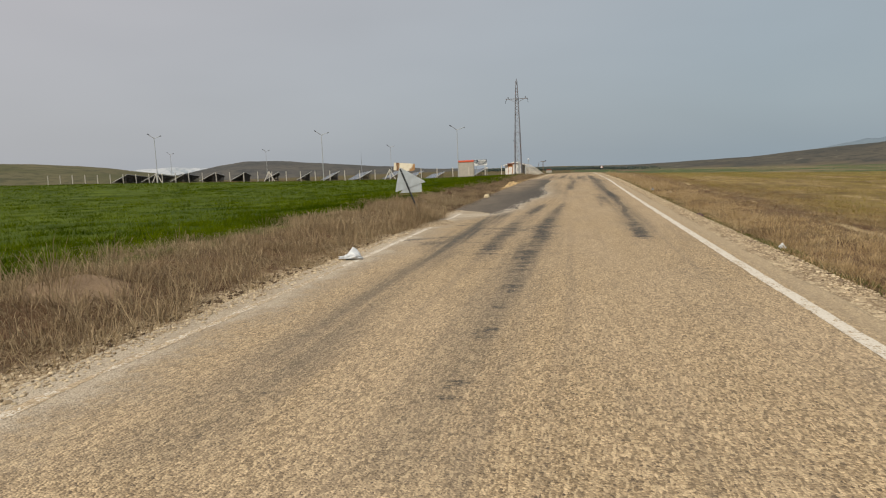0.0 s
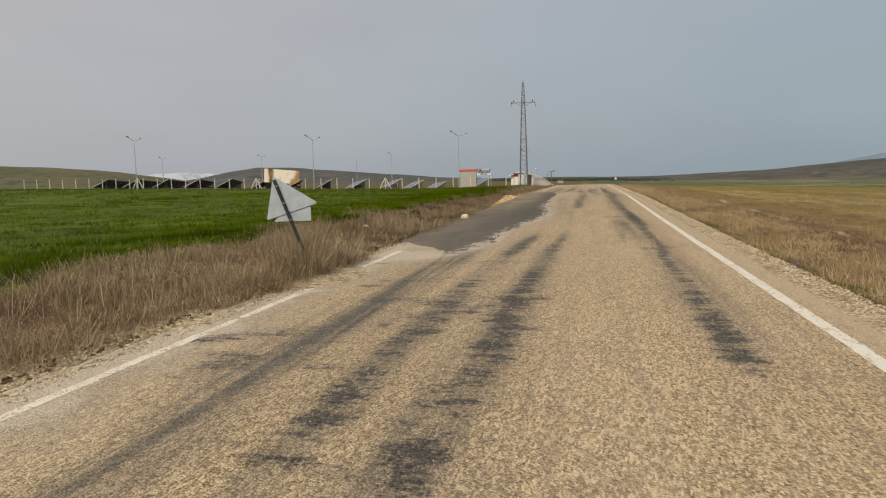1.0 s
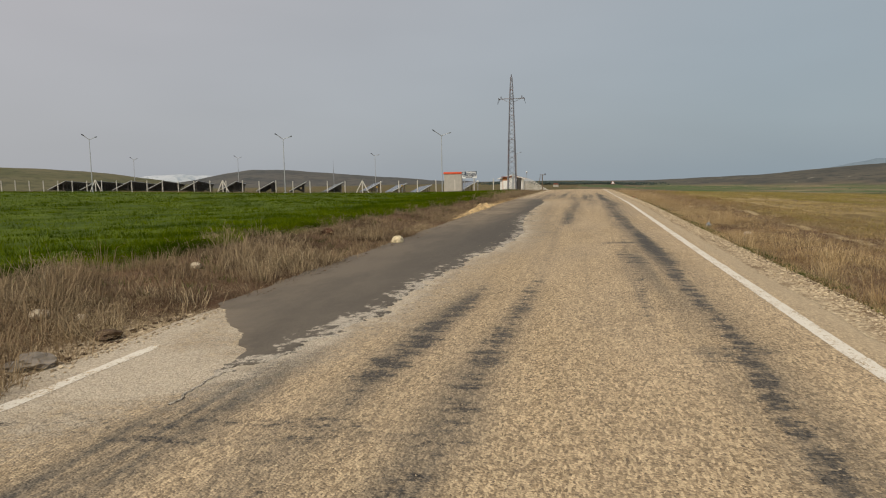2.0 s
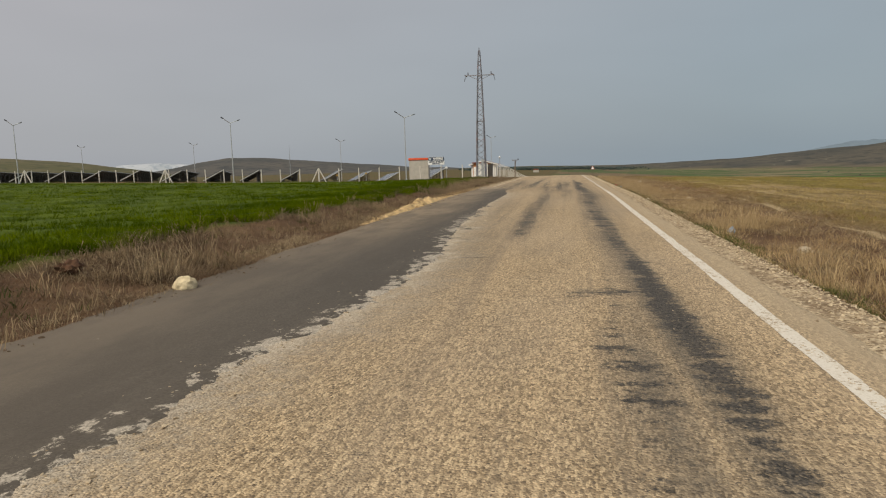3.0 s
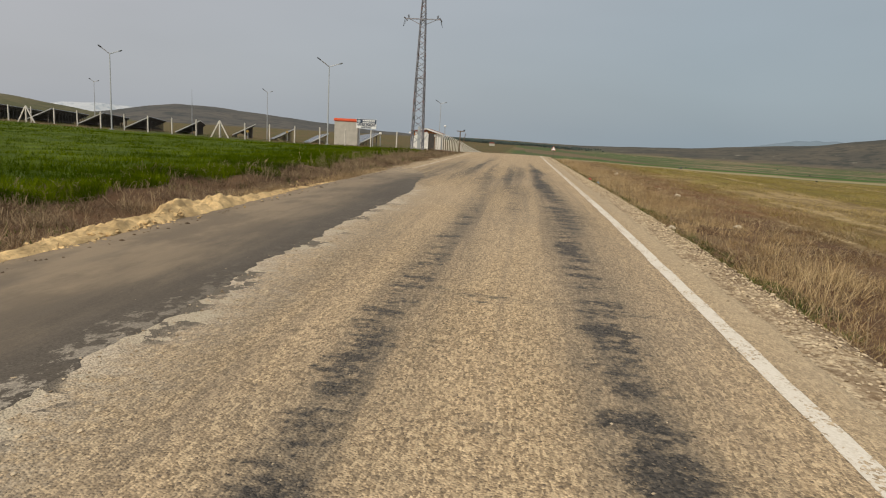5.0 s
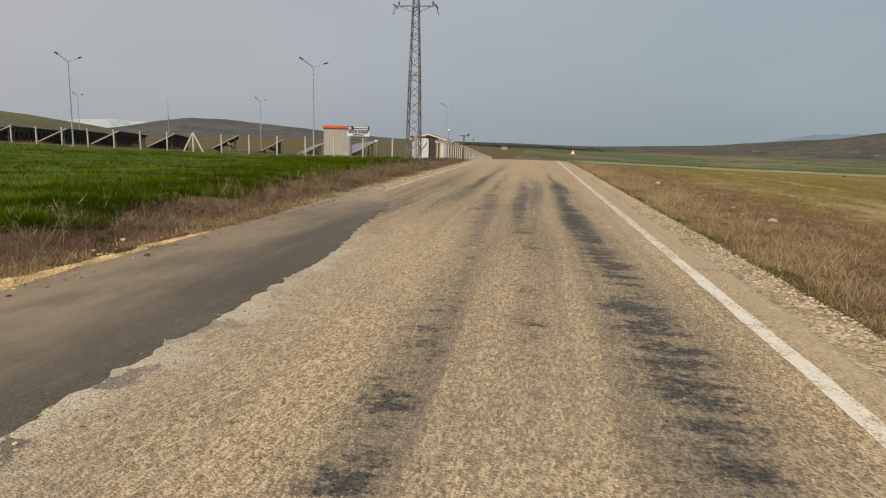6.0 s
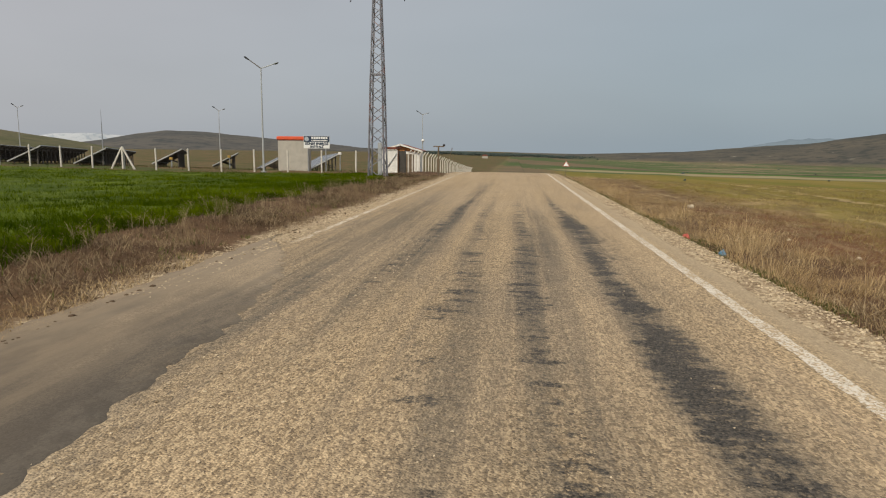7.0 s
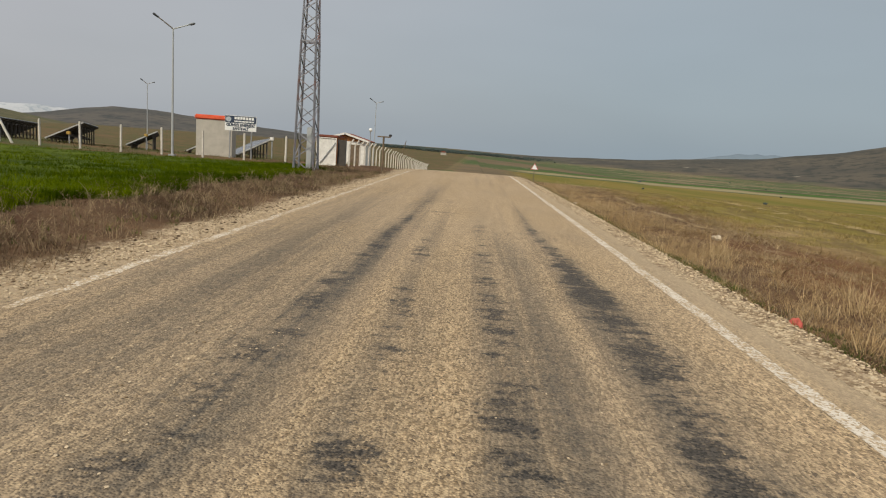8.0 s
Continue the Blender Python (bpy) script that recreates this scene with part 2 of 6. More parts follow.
def patch_material():
    m = Mat("patched_asphalt", 0.85, 0.0, 0.3)
    x = m.math("SUBTRACT", m.axis(0), m.span(m.axis(1), 50, 64, 0.0, -0.5))
    tone = m.n.new("ShaderNodeSeparateColor")
    m.l.new(m.cells(75.0, "Color"), tone.inputs[0])
    col = m.mix(tone.outputs[0], (0.040, 0.036, 0.031), (0.098, 0.084, 0.069))
    wisp = m.noise(1.0, 6, 0.7, (3.2, 0.35, 1.0))
    dusty = m.span(m.math("ADD", x, m.math("MULTIPLY", m.math("SUBTRACT", wisp, 0.5), 1.5)), -4.8, -2.4, 0.8, 0.05)
    col = m.mix(dusty, col, (0.165, 0.132, 0.097))
    late = m.math("MULTIPLY", m.span(m.axis(1), 35, 46), m.span(m.math("ADD", x, m.math("MULTIPLY", m.math("SUBTRACT", wisp, 0.5), 1.6)), -4.0, -2.6, 0.9, 0.1))
    col = m.mix(late, col, (0.24, 0.186, 0.126))
    col = m.mix(m.math("MULTIPLY", m.span(m.axis(1), 25, 36, 0.5, 0.0), m.span(wisp, 0.35, 0.65, 0.6, 1.0)), col, (0.155, 0.128, 0.098))
    col = m.mix(m.span(m.noise(1.0, 5, 0.7, (1.1, 0.45, 2.0)), 0.40, 0.62, 0.0, 0.5), col, (0.072, 0.060, 0.048))
    col = m.mix(m.span(m.noise(1.0, 4, 0.6, (3.0, 0.35, 1.0)), 0.5, 0.72, 0.0, 0.4), col, (0.115, 0.097, 0.078))
    over = m.span(m.math("ADD", m.axis(1), m.math("MULTIPLY", m.math("SUBTRACT", m.noise(1.0, 5, 0.65, (2.2, 0.8, 3.0)), 0.5), 9.0)), 61.2, 67.2, 0.0, 0.8)
    col = m.mix(over, col, m.mix(m.span(m.noise(1.0, 4, 0.62, (3.6, 0.10, 12.0)), 0.36, 0.60), m.mix(tone.outputs[0], (0.19, 0.145, 0.095), (0.50, 0.39, 0.265)), (0.25, 0.20, 0.142)))
    spots = m.math("MULTIPLY", m.span(m.noise(9.0, 4, 0.75), 0.70, 0.76), 0.7)
    col = m.mix(spots, col, (0.34, 0.29, 0.22))
    gap_node = m.n.new("ShaderNodeAttribute")
    gap_node.attribute_name = "patch_gap"
    gap = gap_node.outputs["Fac"]
    chips = m.math("ADD", m.noise(1.0, 5, 0.75, (6.0, 4.5, 2.0)), m.math("MULTIPLY", m.math("SUBTRACT", m.noise(1.0, 2, 0.5, (0.8, 0.8, 4.0)), 0.5), 0.35))
    near = m.span(gap, 0.0, 0.55, 1.0, 0.0)
    loose = m.span(m.math("ADD", chips, m.math("MULTIPLY", near, 0.16)), 0.62, 0.68, 0.0, 0.9)
    loose = m.math("MULTIPLY", loose, m.math("MULTIPLY", m.span(near, 0.02, 0.3), m.span(m.axis(1), 40, 48, 1.0, 0.06)))
    col = m.mix(loose, col, m.mix(tone.outputs[1], (0.25, 0.22, 0.18), (0.56, 0.49, 0.395)))
    m.bump(m.math("ADD", tone.outputs[1], m.noise(4.0, 3)), 0.35, 0.006)
    return m.done(col)


def paint_material(name, wear):
    """Road paint; wear: how far it has been rubbed down to the chippings."""
    m = Mat(name, 0.75, 0.0, 0.25)
    tone = m.n.new("ShaderNodeSeparateColor")
    m.l.new(m.cells(52.0, "Color"), tone.inputs[0])
    n = m.math("ADD", m.math("MULTIPLY", m.noise(5.0, 5, 0.75, (1.0, 0.5, 1.0)), 0.8), m.math("MULTIPLY", tone.outputs[1], 0.28))
    stone = m.mix(tone.outputs[0], (0.26, 0.195, 0.12), (0.56, 0.44, 0.295))
    worn = m.span(n, 0.66 - 0.28 * wear, 0.78 - 0.30 * wear)
    col = m.mix(m.span(tone.outputs[2], 0.3, 1.0, 0.0, 0.3), (0.66, 0.61, 0.53), (0.46, 0.395, 0.305))
    col = m.mix(worn, col, stone)
    m.bump(m.cells(42.0, "Distance"), 0.4, 0.008)
    return m.done(col)


def ground_material():
    """Verges of dusty soil, a green winter-wheat field to the left, stubble and weeds to the right, patchwork fields in the valley."""
    m = Mat("ground_soil", 0.95, 0.0, 0.15)
    x, y = m.axis(0), m.axis(1)
    n1, n2, n3 = m.noise(0.5, 5, 0.6), m.noise(4.0, 5, 0.65), m.noise(30.0, 3, 0.6)
    soil = m.mix(m.span(n1, 0.35, 0.66), (0.080, 0.041, 0.022), (0.145, 0.086, 0.047))
    soil = m.mix(m.span(n2, 0.4, 0.7, 0.0, 0.6), soil, (0.085, 0.056, 0.035))
    soil = m.mix(m.span(n3, 0.5, 0.75, 0.0, 0.45), soil, (0.22, 0.16, 0.10))
    # pale gravel shoulder
    mid = m.math("ABSOLUTE", m.math("ADD", x, 0.94))
    rough_edge = m.math("ADD", mid, m.math("MULTIPLY", m.math("SUBTRACT", m.noise(0.9, 5, 0.7), 0.5), 1.3))
    tone = m.n.new("ShaderNodeSeparateColor")
    m.l.new(m.cells(26.0, "Color"), tone.inputs[0])
    gravel = m.mix(tone.outputs[0], (0.27, 0.20, 0.125), (0.66, 0.54, 0.37))
    near_road = m.span(y, 116, 122, 1.0, 0.0)
    gravel = m.mix(m.span(m.noise(2.2, 5, 0.7), 0.46, 0.62, 0.0, 0.6), gravel, (0.22, 0.15, 0.09))
    gravel = m.mix(m.span(m.noise(9.0, 4, 0.75), 0.50, 0.64, 0.0, 0.75), gravel, (0.125, 0.085, 0.05))
    gravel = m.mix(m.span(m.noise(12.0, 4, 0.75), 0.56, 0.66, 0.0, 0.7), gravel, (0.66, 0.56, 0.40))
    left_side = m.span(x, -1.5, -0.5, 1.0, 0.0)
    by_patch = m.math("MULTIPLY", left_side, m.math("MULTIPLY", m.span(y, 24, 26), m.span(y, 58, 66, 1.0, 0.0)))
    spread = m.math("ADD", rough_edge, m.math("ADD", m.math("MULTIPLY", by_patch, 0.6), m.math("MULTIPLY", m.math("SUBTRACT", 1.0, left_side), -0.02)))
    col = m.mix(m.math("MULTIPLY", near_road, m.span(spread, 4.1, 4.5, 0.94, 0.0)), soil, gravel)
    col = m.mix(m.span(y, 114, 124), col, m.mix(n1, (0.19, 0.135, 0.065), (0.11, 0.11, 0.035)))
    # a heap of pale earth on the bank
    heap = m.math("ADD", m.math("POWER", m.math("ADD", x, 6.7), 2.0), m.math("POWER", m.math("SUBTRACT", y, 7.4), 2.0))
    heap = m.span(m.math("ADD", heap, m.math("MULTIPLY", m.math("SUBTRACT", n2, 0.5), 1.2)), 0.25, 0.7, 0.85, 0.0)
    col = m.mix(heap, col, m.mix(n3, (0.20, 0.135, 0.085), (0.40, 0.29, 0.19)))
    # winter wheat
    edge = m.math("ADD", x, m.math("MULTIPLY", m.math("SUBTRACT", m.noise(0.35, 3), 0.5), 1.6))
    wheat = m.mix(m.span(n1, 0.35, 0.7), (0.050, 0.076, 0.004), (0.095, 0.13, 0.007))
    wheat = m.mix(m.span(m.noise(1.0, 4, 0.6, (0.10, 0.5, 1.0)), 0.42, 0.7, 0.0, 0.6), wheat, (0.024, 0.048, 0.006))
    in_field = m.math("MULTIPLY", m.span(edge, -7.4, -8.1), m.span(y, 103, 105.5, 1.0, 0.0))
    col = m.mix(in_field, col, wheat)
    # behind the fence: rough brown grass
    rough_grass = m.mix(m.span(m.noise(1.0, 5, 0.65, (0.06, 0.16, 1.0)), 0.40, 0.60), (0.155, 0.095, 0.048), (0.060, 0.078, 0.022))
    rough_grass = m.mix(m.span(m.noise(1.0, 5, 0.7, (0.2, 0.5, 3.0)), 0.45, 0.65, 0.0, 0.7), rough_grass, (0.085, 0.058, 0.034))
    col = m.mix(m.math("MULTIPLY", m.span(x, -8.6, -9.6), m.span(y, 103.5, 106)), col, rough_grass)
    # stubble to the right
    streak = m.noise(1.0, 5, 0.65, (0.16, 0.018, 1.0))
    stub = m.mix(m.span(streak, 0.38, 0.62), (0.135, 0.092, 0.04), (0.33, 0.24, 0.115))
    stub = m.mix(m.span(m.noise(1.0, 4, 0.6, (0.07, 0.022, 2.0)), 0.40, 0.54, 0.0, 0.85), stub, m.mix(m.span(y, 35, 80), (0.215, 0.155, 0.055), (0.180, 0.148, 0.026)))
    stub = m.mix(m.span(m.noise(1.0, 5, 0.7, (0.9, 0.35, 1.0)), 0.42, 0.62, 0.0, 0.65), stub, (0.10, 0.066, 0.03))
    stub = m.mix(m.span(m.noise(1.0, 4, 0.65, (0.5, 0.02, 5.0)), 0.56, 0.64, 0.0, 0.7), stub, (0.40, 0.30, 0.16))
    stub = m.mix(m.span(n2, 0.45, 0.7, 0.0, 0.4), stub, (0.08, 0.058, 0.028))
    redge = m.math("ADD", x, m.math("MULTIPLY", m.math("SUBTRACT", m.noise(0.2, 3), 0.5), 3.0))
    col = m.mix(m.span(redge, 7.2, 8.8), col, stub)
    rut = m.math("MULTIPLY", m.math("MULTIPLY", m.span(x, 2.7, 3.0), m.span(x, 3.3, 3.5, 1.0, 0.0)), m.span(m.noise(1.0, 5, 0.7, (3.0, 0.9, 8.0)), 0.5, 0.62, 0.0, 0.6))
    col = m.mix(m.math("MULTIPLY", rut, near_road), col, (0.17, 0.115, 0.07))
    # a pale ploughed ridge along the field's edge
    ridge_x = m.math("SUBTRACT", x, m.math("ADD", 7.6, m.math("MULTIPLY", m.math("SUBTRACT", m.noise(1.0, 2, 0.5, (0.001, 0.03, 1.0)), 0.5), 3.5)))
    pale_line = m.math("MULTIPLY", m.span(m.math("ABSOLUTE", ridge_x), 0.05, 0.22, 0.85, 0.0), m.span(m.noise(1.0, 3, 0.6, (0.5, 0.4, 2.0)), 0.4, 0.6))
    col = m.mix(pale_line, col, (0.44, 0.345, 0.20))
    # bare reddish soil on the slope
    red = m.math("MULTIPLY", m.math("MULTIPLY", m.span(redge, 5.2, 6.4), m.span(redge, 8.5, 10.5, 1.0, 0.0)), m.math("MULTIPLY", m.span(y, 56, 64), m.span(y, 78, 88, 1.0, 0.0)))
    col = m.mix(m.math("MULTIPLY", red, m.span(n2, 0.35, 0.6, 0.5, 0.95)), col, m.mix(n3, (0.095, 0.045, 0.022), (0.21, 0.105, 0.05)))
    # fields in the valley, one beyond the other
    wav = m.math("ADD", y, m.math("MULTIPLY", m.math("SUBTRACT", m.noise(0.008, 3), 0.5), 90))
    mottle = m.span(m.noise(0.03, 5, 0.65), 0.38, 0.66)
    moss = m.mix(m.span(m.noise(1.0, 4, 0.6, (0.03, 0.012, 1.0)), 0.4, 0.62), (0.195, 0.148, 0.032), (0.13, 0.125, 0.018))
    east = m.span(x, 9, 22)
    col = m.mix(m.math("MULTIPLY", east, m.span(wav, 120, 200, 0.0, 0.85)), col, moss)
    far = m.n.new("ShaderNodeSeparateColor")
    m.l.new(m.cells(1.0, "Color", (0.0042, 0.0030, 1.0)), far.inputs[0])
    brown_plot = m.mix(mottle, (0.16, 0.115, 0.068), (0.115, 0.092, 0.055))
    green_plot = m.mix(m.span(m.noise(1.0, 4, 0.65, (0.006, 0.02, 1.0)), 0.4, 0.65), m.mix(mottle, (0.050, 0.092, 0.024), (0.066, 0.102, 0.032)), (0.088, 0.088, 0.042))
    plots = m.mix(m.span(far.outputs[0], 0.46, 0.50), brown_plot, green_plot)
    plots = m.mix(m.span(far.outputs[1], 0.90, 0.92), plots, (0.24, 0.19, 0.12))
    wold = m.mix(m.span(m.noise(1.0, 4, 0.6, (0.004, 0.003, 1.0)), 0.42, 0.6), (0.105, 0.088, 0.072), (0.082, 0.088, 0.055))
    right = m.span(x, 70, 130)
    strip = m.noise(1.0, 4, 0.6, (0.0022, 0.02, 1.0))
    green_plot = m.mix(m.span(strip, 0.50, 0.54), green_plot, m.mix(mottle, (0.20, 0.155, 0.092), (0.13, 0.105, 0.06)))
    green_plot = m.mix(m.span(m.noise(1.0, 3, 0.6, (0.003, 0.035, 7.0)), 0.60, 0.63, 0.0, 0.8), green_plot, (0.30, 0.245, 0.15))
    green_plot = m.mix(m.span(m.noise(1.0, 4, 0.7, (0.02, 0.05, 9.0)), 0.58, 0.66, 0.0, 0.8), green_plot, (0.032, 0.042, 0.022))
    valley = m.mix(right, plots, green_plot)
    valley = m.mix(m.span(wav, 1100, 1500), valley, wold)
    valley = m.mix(m.span(m.noise(1.0, 4, 0.7, (0.01, 0.006, 4.0)), 0.62, 0.68, 0.0, 0.6), valley, (0.27, 0.22, 0.15))
    ahead = m.math("MULTIPLY", m.span(x, -14, -2), m.span(wav, 360, 372))
    ahead = m.math("MAXIMUM", ahead, m.math("MULTIPLY", m.math("MULTIPLY", m.span(x, -14, -2), m.span(x, 9, 22, 1.0, 0.0)), m.span(wav, 180, 230)))
    col = m.mix(ahead, col, valley)
    for w0, w1, tint in ((376, 418, (0.27, 0.225, 0.125)), (425, 456, (0.050, 0.112, 0.014)), (456, 472, (0.035, 0.045, 0.022))):
        stripe = m.math("MULTIPLY", m.math("MULTIPLY", m.span(wav, w0, w0 + 8), m.span(wav, w1 - 8, w1, 1.0, 0.0)), m.span(x, 12, 30))
        col = m.mix(stripe, col, tint)
    m.bump(m.math("ADD", n2, m.math("MULTIPLY", n3, 0.5)), 0.7, 0.05)
    return m.done(col)


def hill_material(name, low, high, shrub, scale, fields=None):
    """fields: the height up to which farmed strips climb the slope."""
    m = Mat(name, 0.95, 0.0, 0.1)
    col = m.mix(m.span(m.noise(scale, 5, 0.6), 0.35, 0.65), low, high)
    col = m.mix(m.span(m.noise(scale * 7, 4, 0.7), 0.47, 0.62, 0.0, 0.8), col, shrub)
    if fields is not None:
        strip = m.mix(m.span(m.noise(1.0, 4, 0.6, (0.003, 0.008, 0.05)), 0.46, 0.54), (0.072, 0.098, 0.042), (0.165, 0.13, 0.085))
        low_down = m.math("ADD", m.axis(2), m.math("MULTIPLY", m.noise(0.01, 3), 14.0))
        col = m.mix(m.span(low_down, fields + 2, fields + 12, 0.9, 0.0), col, strip)
        col = m.mix(m.span(m.noise(0.03, 3, 0.7), 0.68, 0.71, 0.0, 0.7), col, (0.30, 0.27, 0.22))
    m.bump(m.noise(scale * 5, 5), 0.15, 3.0)
    return m.done(col)


def rust_plate():
    m = Mat("rusty_plate", 0.6, 0.1, 0.3)
    x, z = m.axis(0), m.axis(2)
    n = m.math("SUBTRACT", m.noise(5.0, 5, 0.65), 0.5)
    streak = m.math("ADD", m.math("ABSOLUTE", m.math("ADD", x, 0.2)), m.math("MULTIPLY", n, 0.12))
    corner = m.math("ADD", m.math("SUBTRACT", x, m.math("MULTIPLY", z, 0.9)), m.math("MULTIPLY", n, 0.45))
    rust = m.math("MAXIMUM", m.span(streak, 0.02, 0.075, 1.0, 0.0), m.span(corner, 0.20, 0.34))
    col = m.mix(rust, (0.80, 0.735, 0.59), (0.36, 0.19, 0.075))
    col = m.mix(m.span(streak, 0.01, 0.035, 0.85, 0.0), col, (0.10, 0.045, 0.022))
    col = m.mix(m.span(n, 0.10, 0.2, 0.0, 0.7), col, (0.42, 0.26, 0.12))
    col = m.mix(m.span(m.noise(14.0, 4), 0.45, 0.7, 0.0, 0.3), col, (0.58, 0.46, 0.28))
    return m.done(col)


def galvanised(name, base, rust=0.0):
    m = Mat(name, 0.5, 0.55, 0.4)
    col = m.vary(base, 0.2, 2.0)
    if rust:
        col = m.mix(m.span(m.noise(1.3, 4), 0.5, 0.72, 0.0, rust), col, (0.30, 0.12, 0.08))
    return m.done(col)


def leaf_clumps():
    m = Mat("far_foliage", 0.9, 0.0, 0.1)
    # leaf green lightened towards blue: the haze of distance is in the colour
    return m.done(m.mix(m.geo.outputs["Random Per Island"], (0.045, 0.062, 0.058), (0.075, 0.095, 0.085)))


ROAD, PATCH, GROUND = road_material(), patch_material(), ground_material()
EDGE_PAINT = paint_material("dusty_road_paint", 0.42)
PAINT, OLD_PAINT, FADED = paint_material("road_paint", 0.25), paint_material("worn_road_paint", 0.62), paint_material("faded_road_paint", 0.88)
DRY = blades("dry_grass", (0.155, 0.105, 0.058), (0.54, 0.425, 0.265), 0.5, 0.15, (0.27, 0.19, 0.11))
GREY_STRAW = blades("grey_straw", (0.15, 0.110, 0.062), (0.51, 0.40, 0.245), 0.7, 0.15, (0.25, 0.182, 0.102))
STRAW = blades("pale_straw", (0.23, 0.152, 0.073), (0.73, 0.555, 0.312), 0.5, 0.15, (0.37, 0.255, 0.128))
BROWN = blades("brown_weeds", (0.125, 0.078, 0.034), (0.46, 0.33, 0.16), 0.6, 0.15, (0.22, 0.14, 0.064))
BANK = blades("bank_weeds", (0.050, 0.032, 0.018), (0.33, 0.24, 0.145), 0.6, 0.15, (0.085, 0.055, 0.031))
WHEAT = blades("winter_wheat", (0.060, 0.092, 0.002), (0.148, 0.186, 0.004), 1.0, 0.0, (0.034, 0.058, 0.001), (0.22, 0.75, 1.0))
WEED = blades("green_weeds", (0.06, 0.085, 0.014), (0.16, 0.165, 0.04), 0.6)
STUBBLE = blades("stubble", (0.19, 0.135, 0.045), (0.50, 0.38, 0.165), 0.12, 0.15, (0.22, 0.18, 0.04))
STONE = plain("pale_stone", (0.50, 0.42, 0.31), 0.9, 0, 0.25, 9)
CONCRETE = plain("concrete_post", (0.62, 0.58, 0.52), 0.85, 0, 0.14, 5)
STEEL = galvanised("galvanised_steel", (0.40, 0.41, 0.42))
POLE = plain("pale_galvanised_pole", (0.44, 0.45, 0.46), 0.55, 0.1, 0.08, 2)
LATTICE = galvanised("pylon_steel", (0.30, 0.30, 0.33), 0.6)
SIGN_BACK = plain("sign_back", (0.46, 0.50, 0.53), 0.45, 0.2, 0.1, 6)
DARK = plain("dark_paint", (0.035, 0.036, 0.04), 0.6)
RUSTY = rust_plate()
PLASTIC = plain("white_plastic", (0.60, 0.62, 0.65), 0.4, 0, 0.12, 12)
RED_PLASTIC = plain("red_plastic", (0.46, 0.10, 0.075), 0.5, 0, 0.15, 12)
BLUE_PLASTIC = plain("blue_plastic", (0.13, 0.26, 0.38), 0.45, 0, 0.15, 12)
PURPLE = plain("purple_cloth", (0.12, 0.06, 0.09), 0.9)
CLAY = plain("yellow_clay", (0.58, 0.41, 0.205), 0.95, 0, 0.4, 2.5)
KIOSK = plain("kiosk_wall", (0.44, 0.41, 0.36), 0.85, 0, 0.08, 2)
RED_TRIM = plain("red_trim", (0.70, 0.115, 0.05), 0.6, 0, 0.12, 3)
ORANGE_WALL = plain("orange_plaster", (0.46, 0.20, 0.075), 0.85, 0, 0.2, 3)
WHITE = plain("white_sheet", (0.78, 0.76, 0.72), 0.6, 0, 0.1, 3)
BOARD_DARK = plain("board_navy", (0.035, 0.05, 0.085), 0.5, 0, 0.1)
BOARD_WHITE = plain("board_white", (0.80, 0.80, 0.79), 0.5, 0, 0.04)
PANEL = Mat("solar_cells", 0.18, 0.0, 0.6)
PANEL.put(PANEL.mix(PANEL.span(PANEL.noise(3, 2), 0.4, 0.6), (0.05, 0.055, 0.07), (0.075, 0.08, 0.095)), PANEL.b.inputs["Base Color"])
PANEL = PANEL.m
PANEL_BACK = plain("panel_underside", (0.24, 0.21, 0.18), 0.85)
LEG = plain("weathered_steel", (0.15, 0.13, 0.11), 0.7, 0.3)
PALE_STEEL = plain("pale_steel", (0.52, 0.51, 0.49), 0.5, 0.2)
YELLOW = plain("yellow_cabinet", (0.42, 0.27, 0.07), 0.6)
RED_ROOF = plain("red_brown_roof", (0.22, 0.075, 0.05), 0.8)
INSULATOR = plain("insulator", (0.10, 0.07, 0.06), 0.3)
WOOD = plain("weathered_wood", (0.17, 0.125, 0.085), 0.85, 0, 0.25, 4)
HILL_A = hill_material("shrubby_hill", (0.080, 0.080, 0.078), (0.112, 0.103, 0.092), (0.050, 0.056, 0.058), 0.004)
HILL_B = hill_material("grassy_hill", (0.088, 0.090, 0.045), (0.135, 0.118, 0.07), (0.06, 0.065, 0.038), 0.006)
# brown greyed in the colour itself to suggest haze before the slope
HILL_C = hill_material("brown_hill", (0.070, 0.068, 0.060), (0.108, 0.096, 0.076), (0.042, 0.046, 0.044), 0.006, -13.0)
# blue distance haze is put into this mountain's colour; no air is modelled
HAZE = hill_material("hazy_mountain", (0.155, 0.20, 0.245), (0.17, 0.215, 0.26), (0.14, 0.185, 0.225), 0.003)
SNOW = hill_material("snow_mountain", (0.37, 0.40, 0.435), (0.48, 0.50, 0.53), (0.28, 0.32, 0.37), 0.003)
FOLIAGE = leaf_clumps()


# ---- building helpers ----
def mesh_of(name, bm):
    me = bpy.data.meshes.new(name)
    bm.normal_update()
    bm.to_mesh(me)
    bm.free()
    return me


def part(name, bm, material, parent=None, label="", smooth=False):
    """One mesh object from a bmesh, under a thing or a part."""
    me = mesh_of(name, bm)
    me.materials.append(material)
    if smooth:
        me.shade_smooth()
    ob = new(name, me)
    if parent is not None:
        ob.parent = parent
    return tagged(ob, label)


def raw(name, verts, faces, material, smooth=False):
    me = bpy.data.meshes.new(name)
    me.from_pydata(verts, [], faces)
    me.update()
    me.materials.append(material)
    if smooth:
        me.shade_smooth()
    return new(name, me)


def thing(name, m, label, category, group=""):
    ob = new(name)
    ob.matrix_world = m
    return tagged(ob, label, category, group)


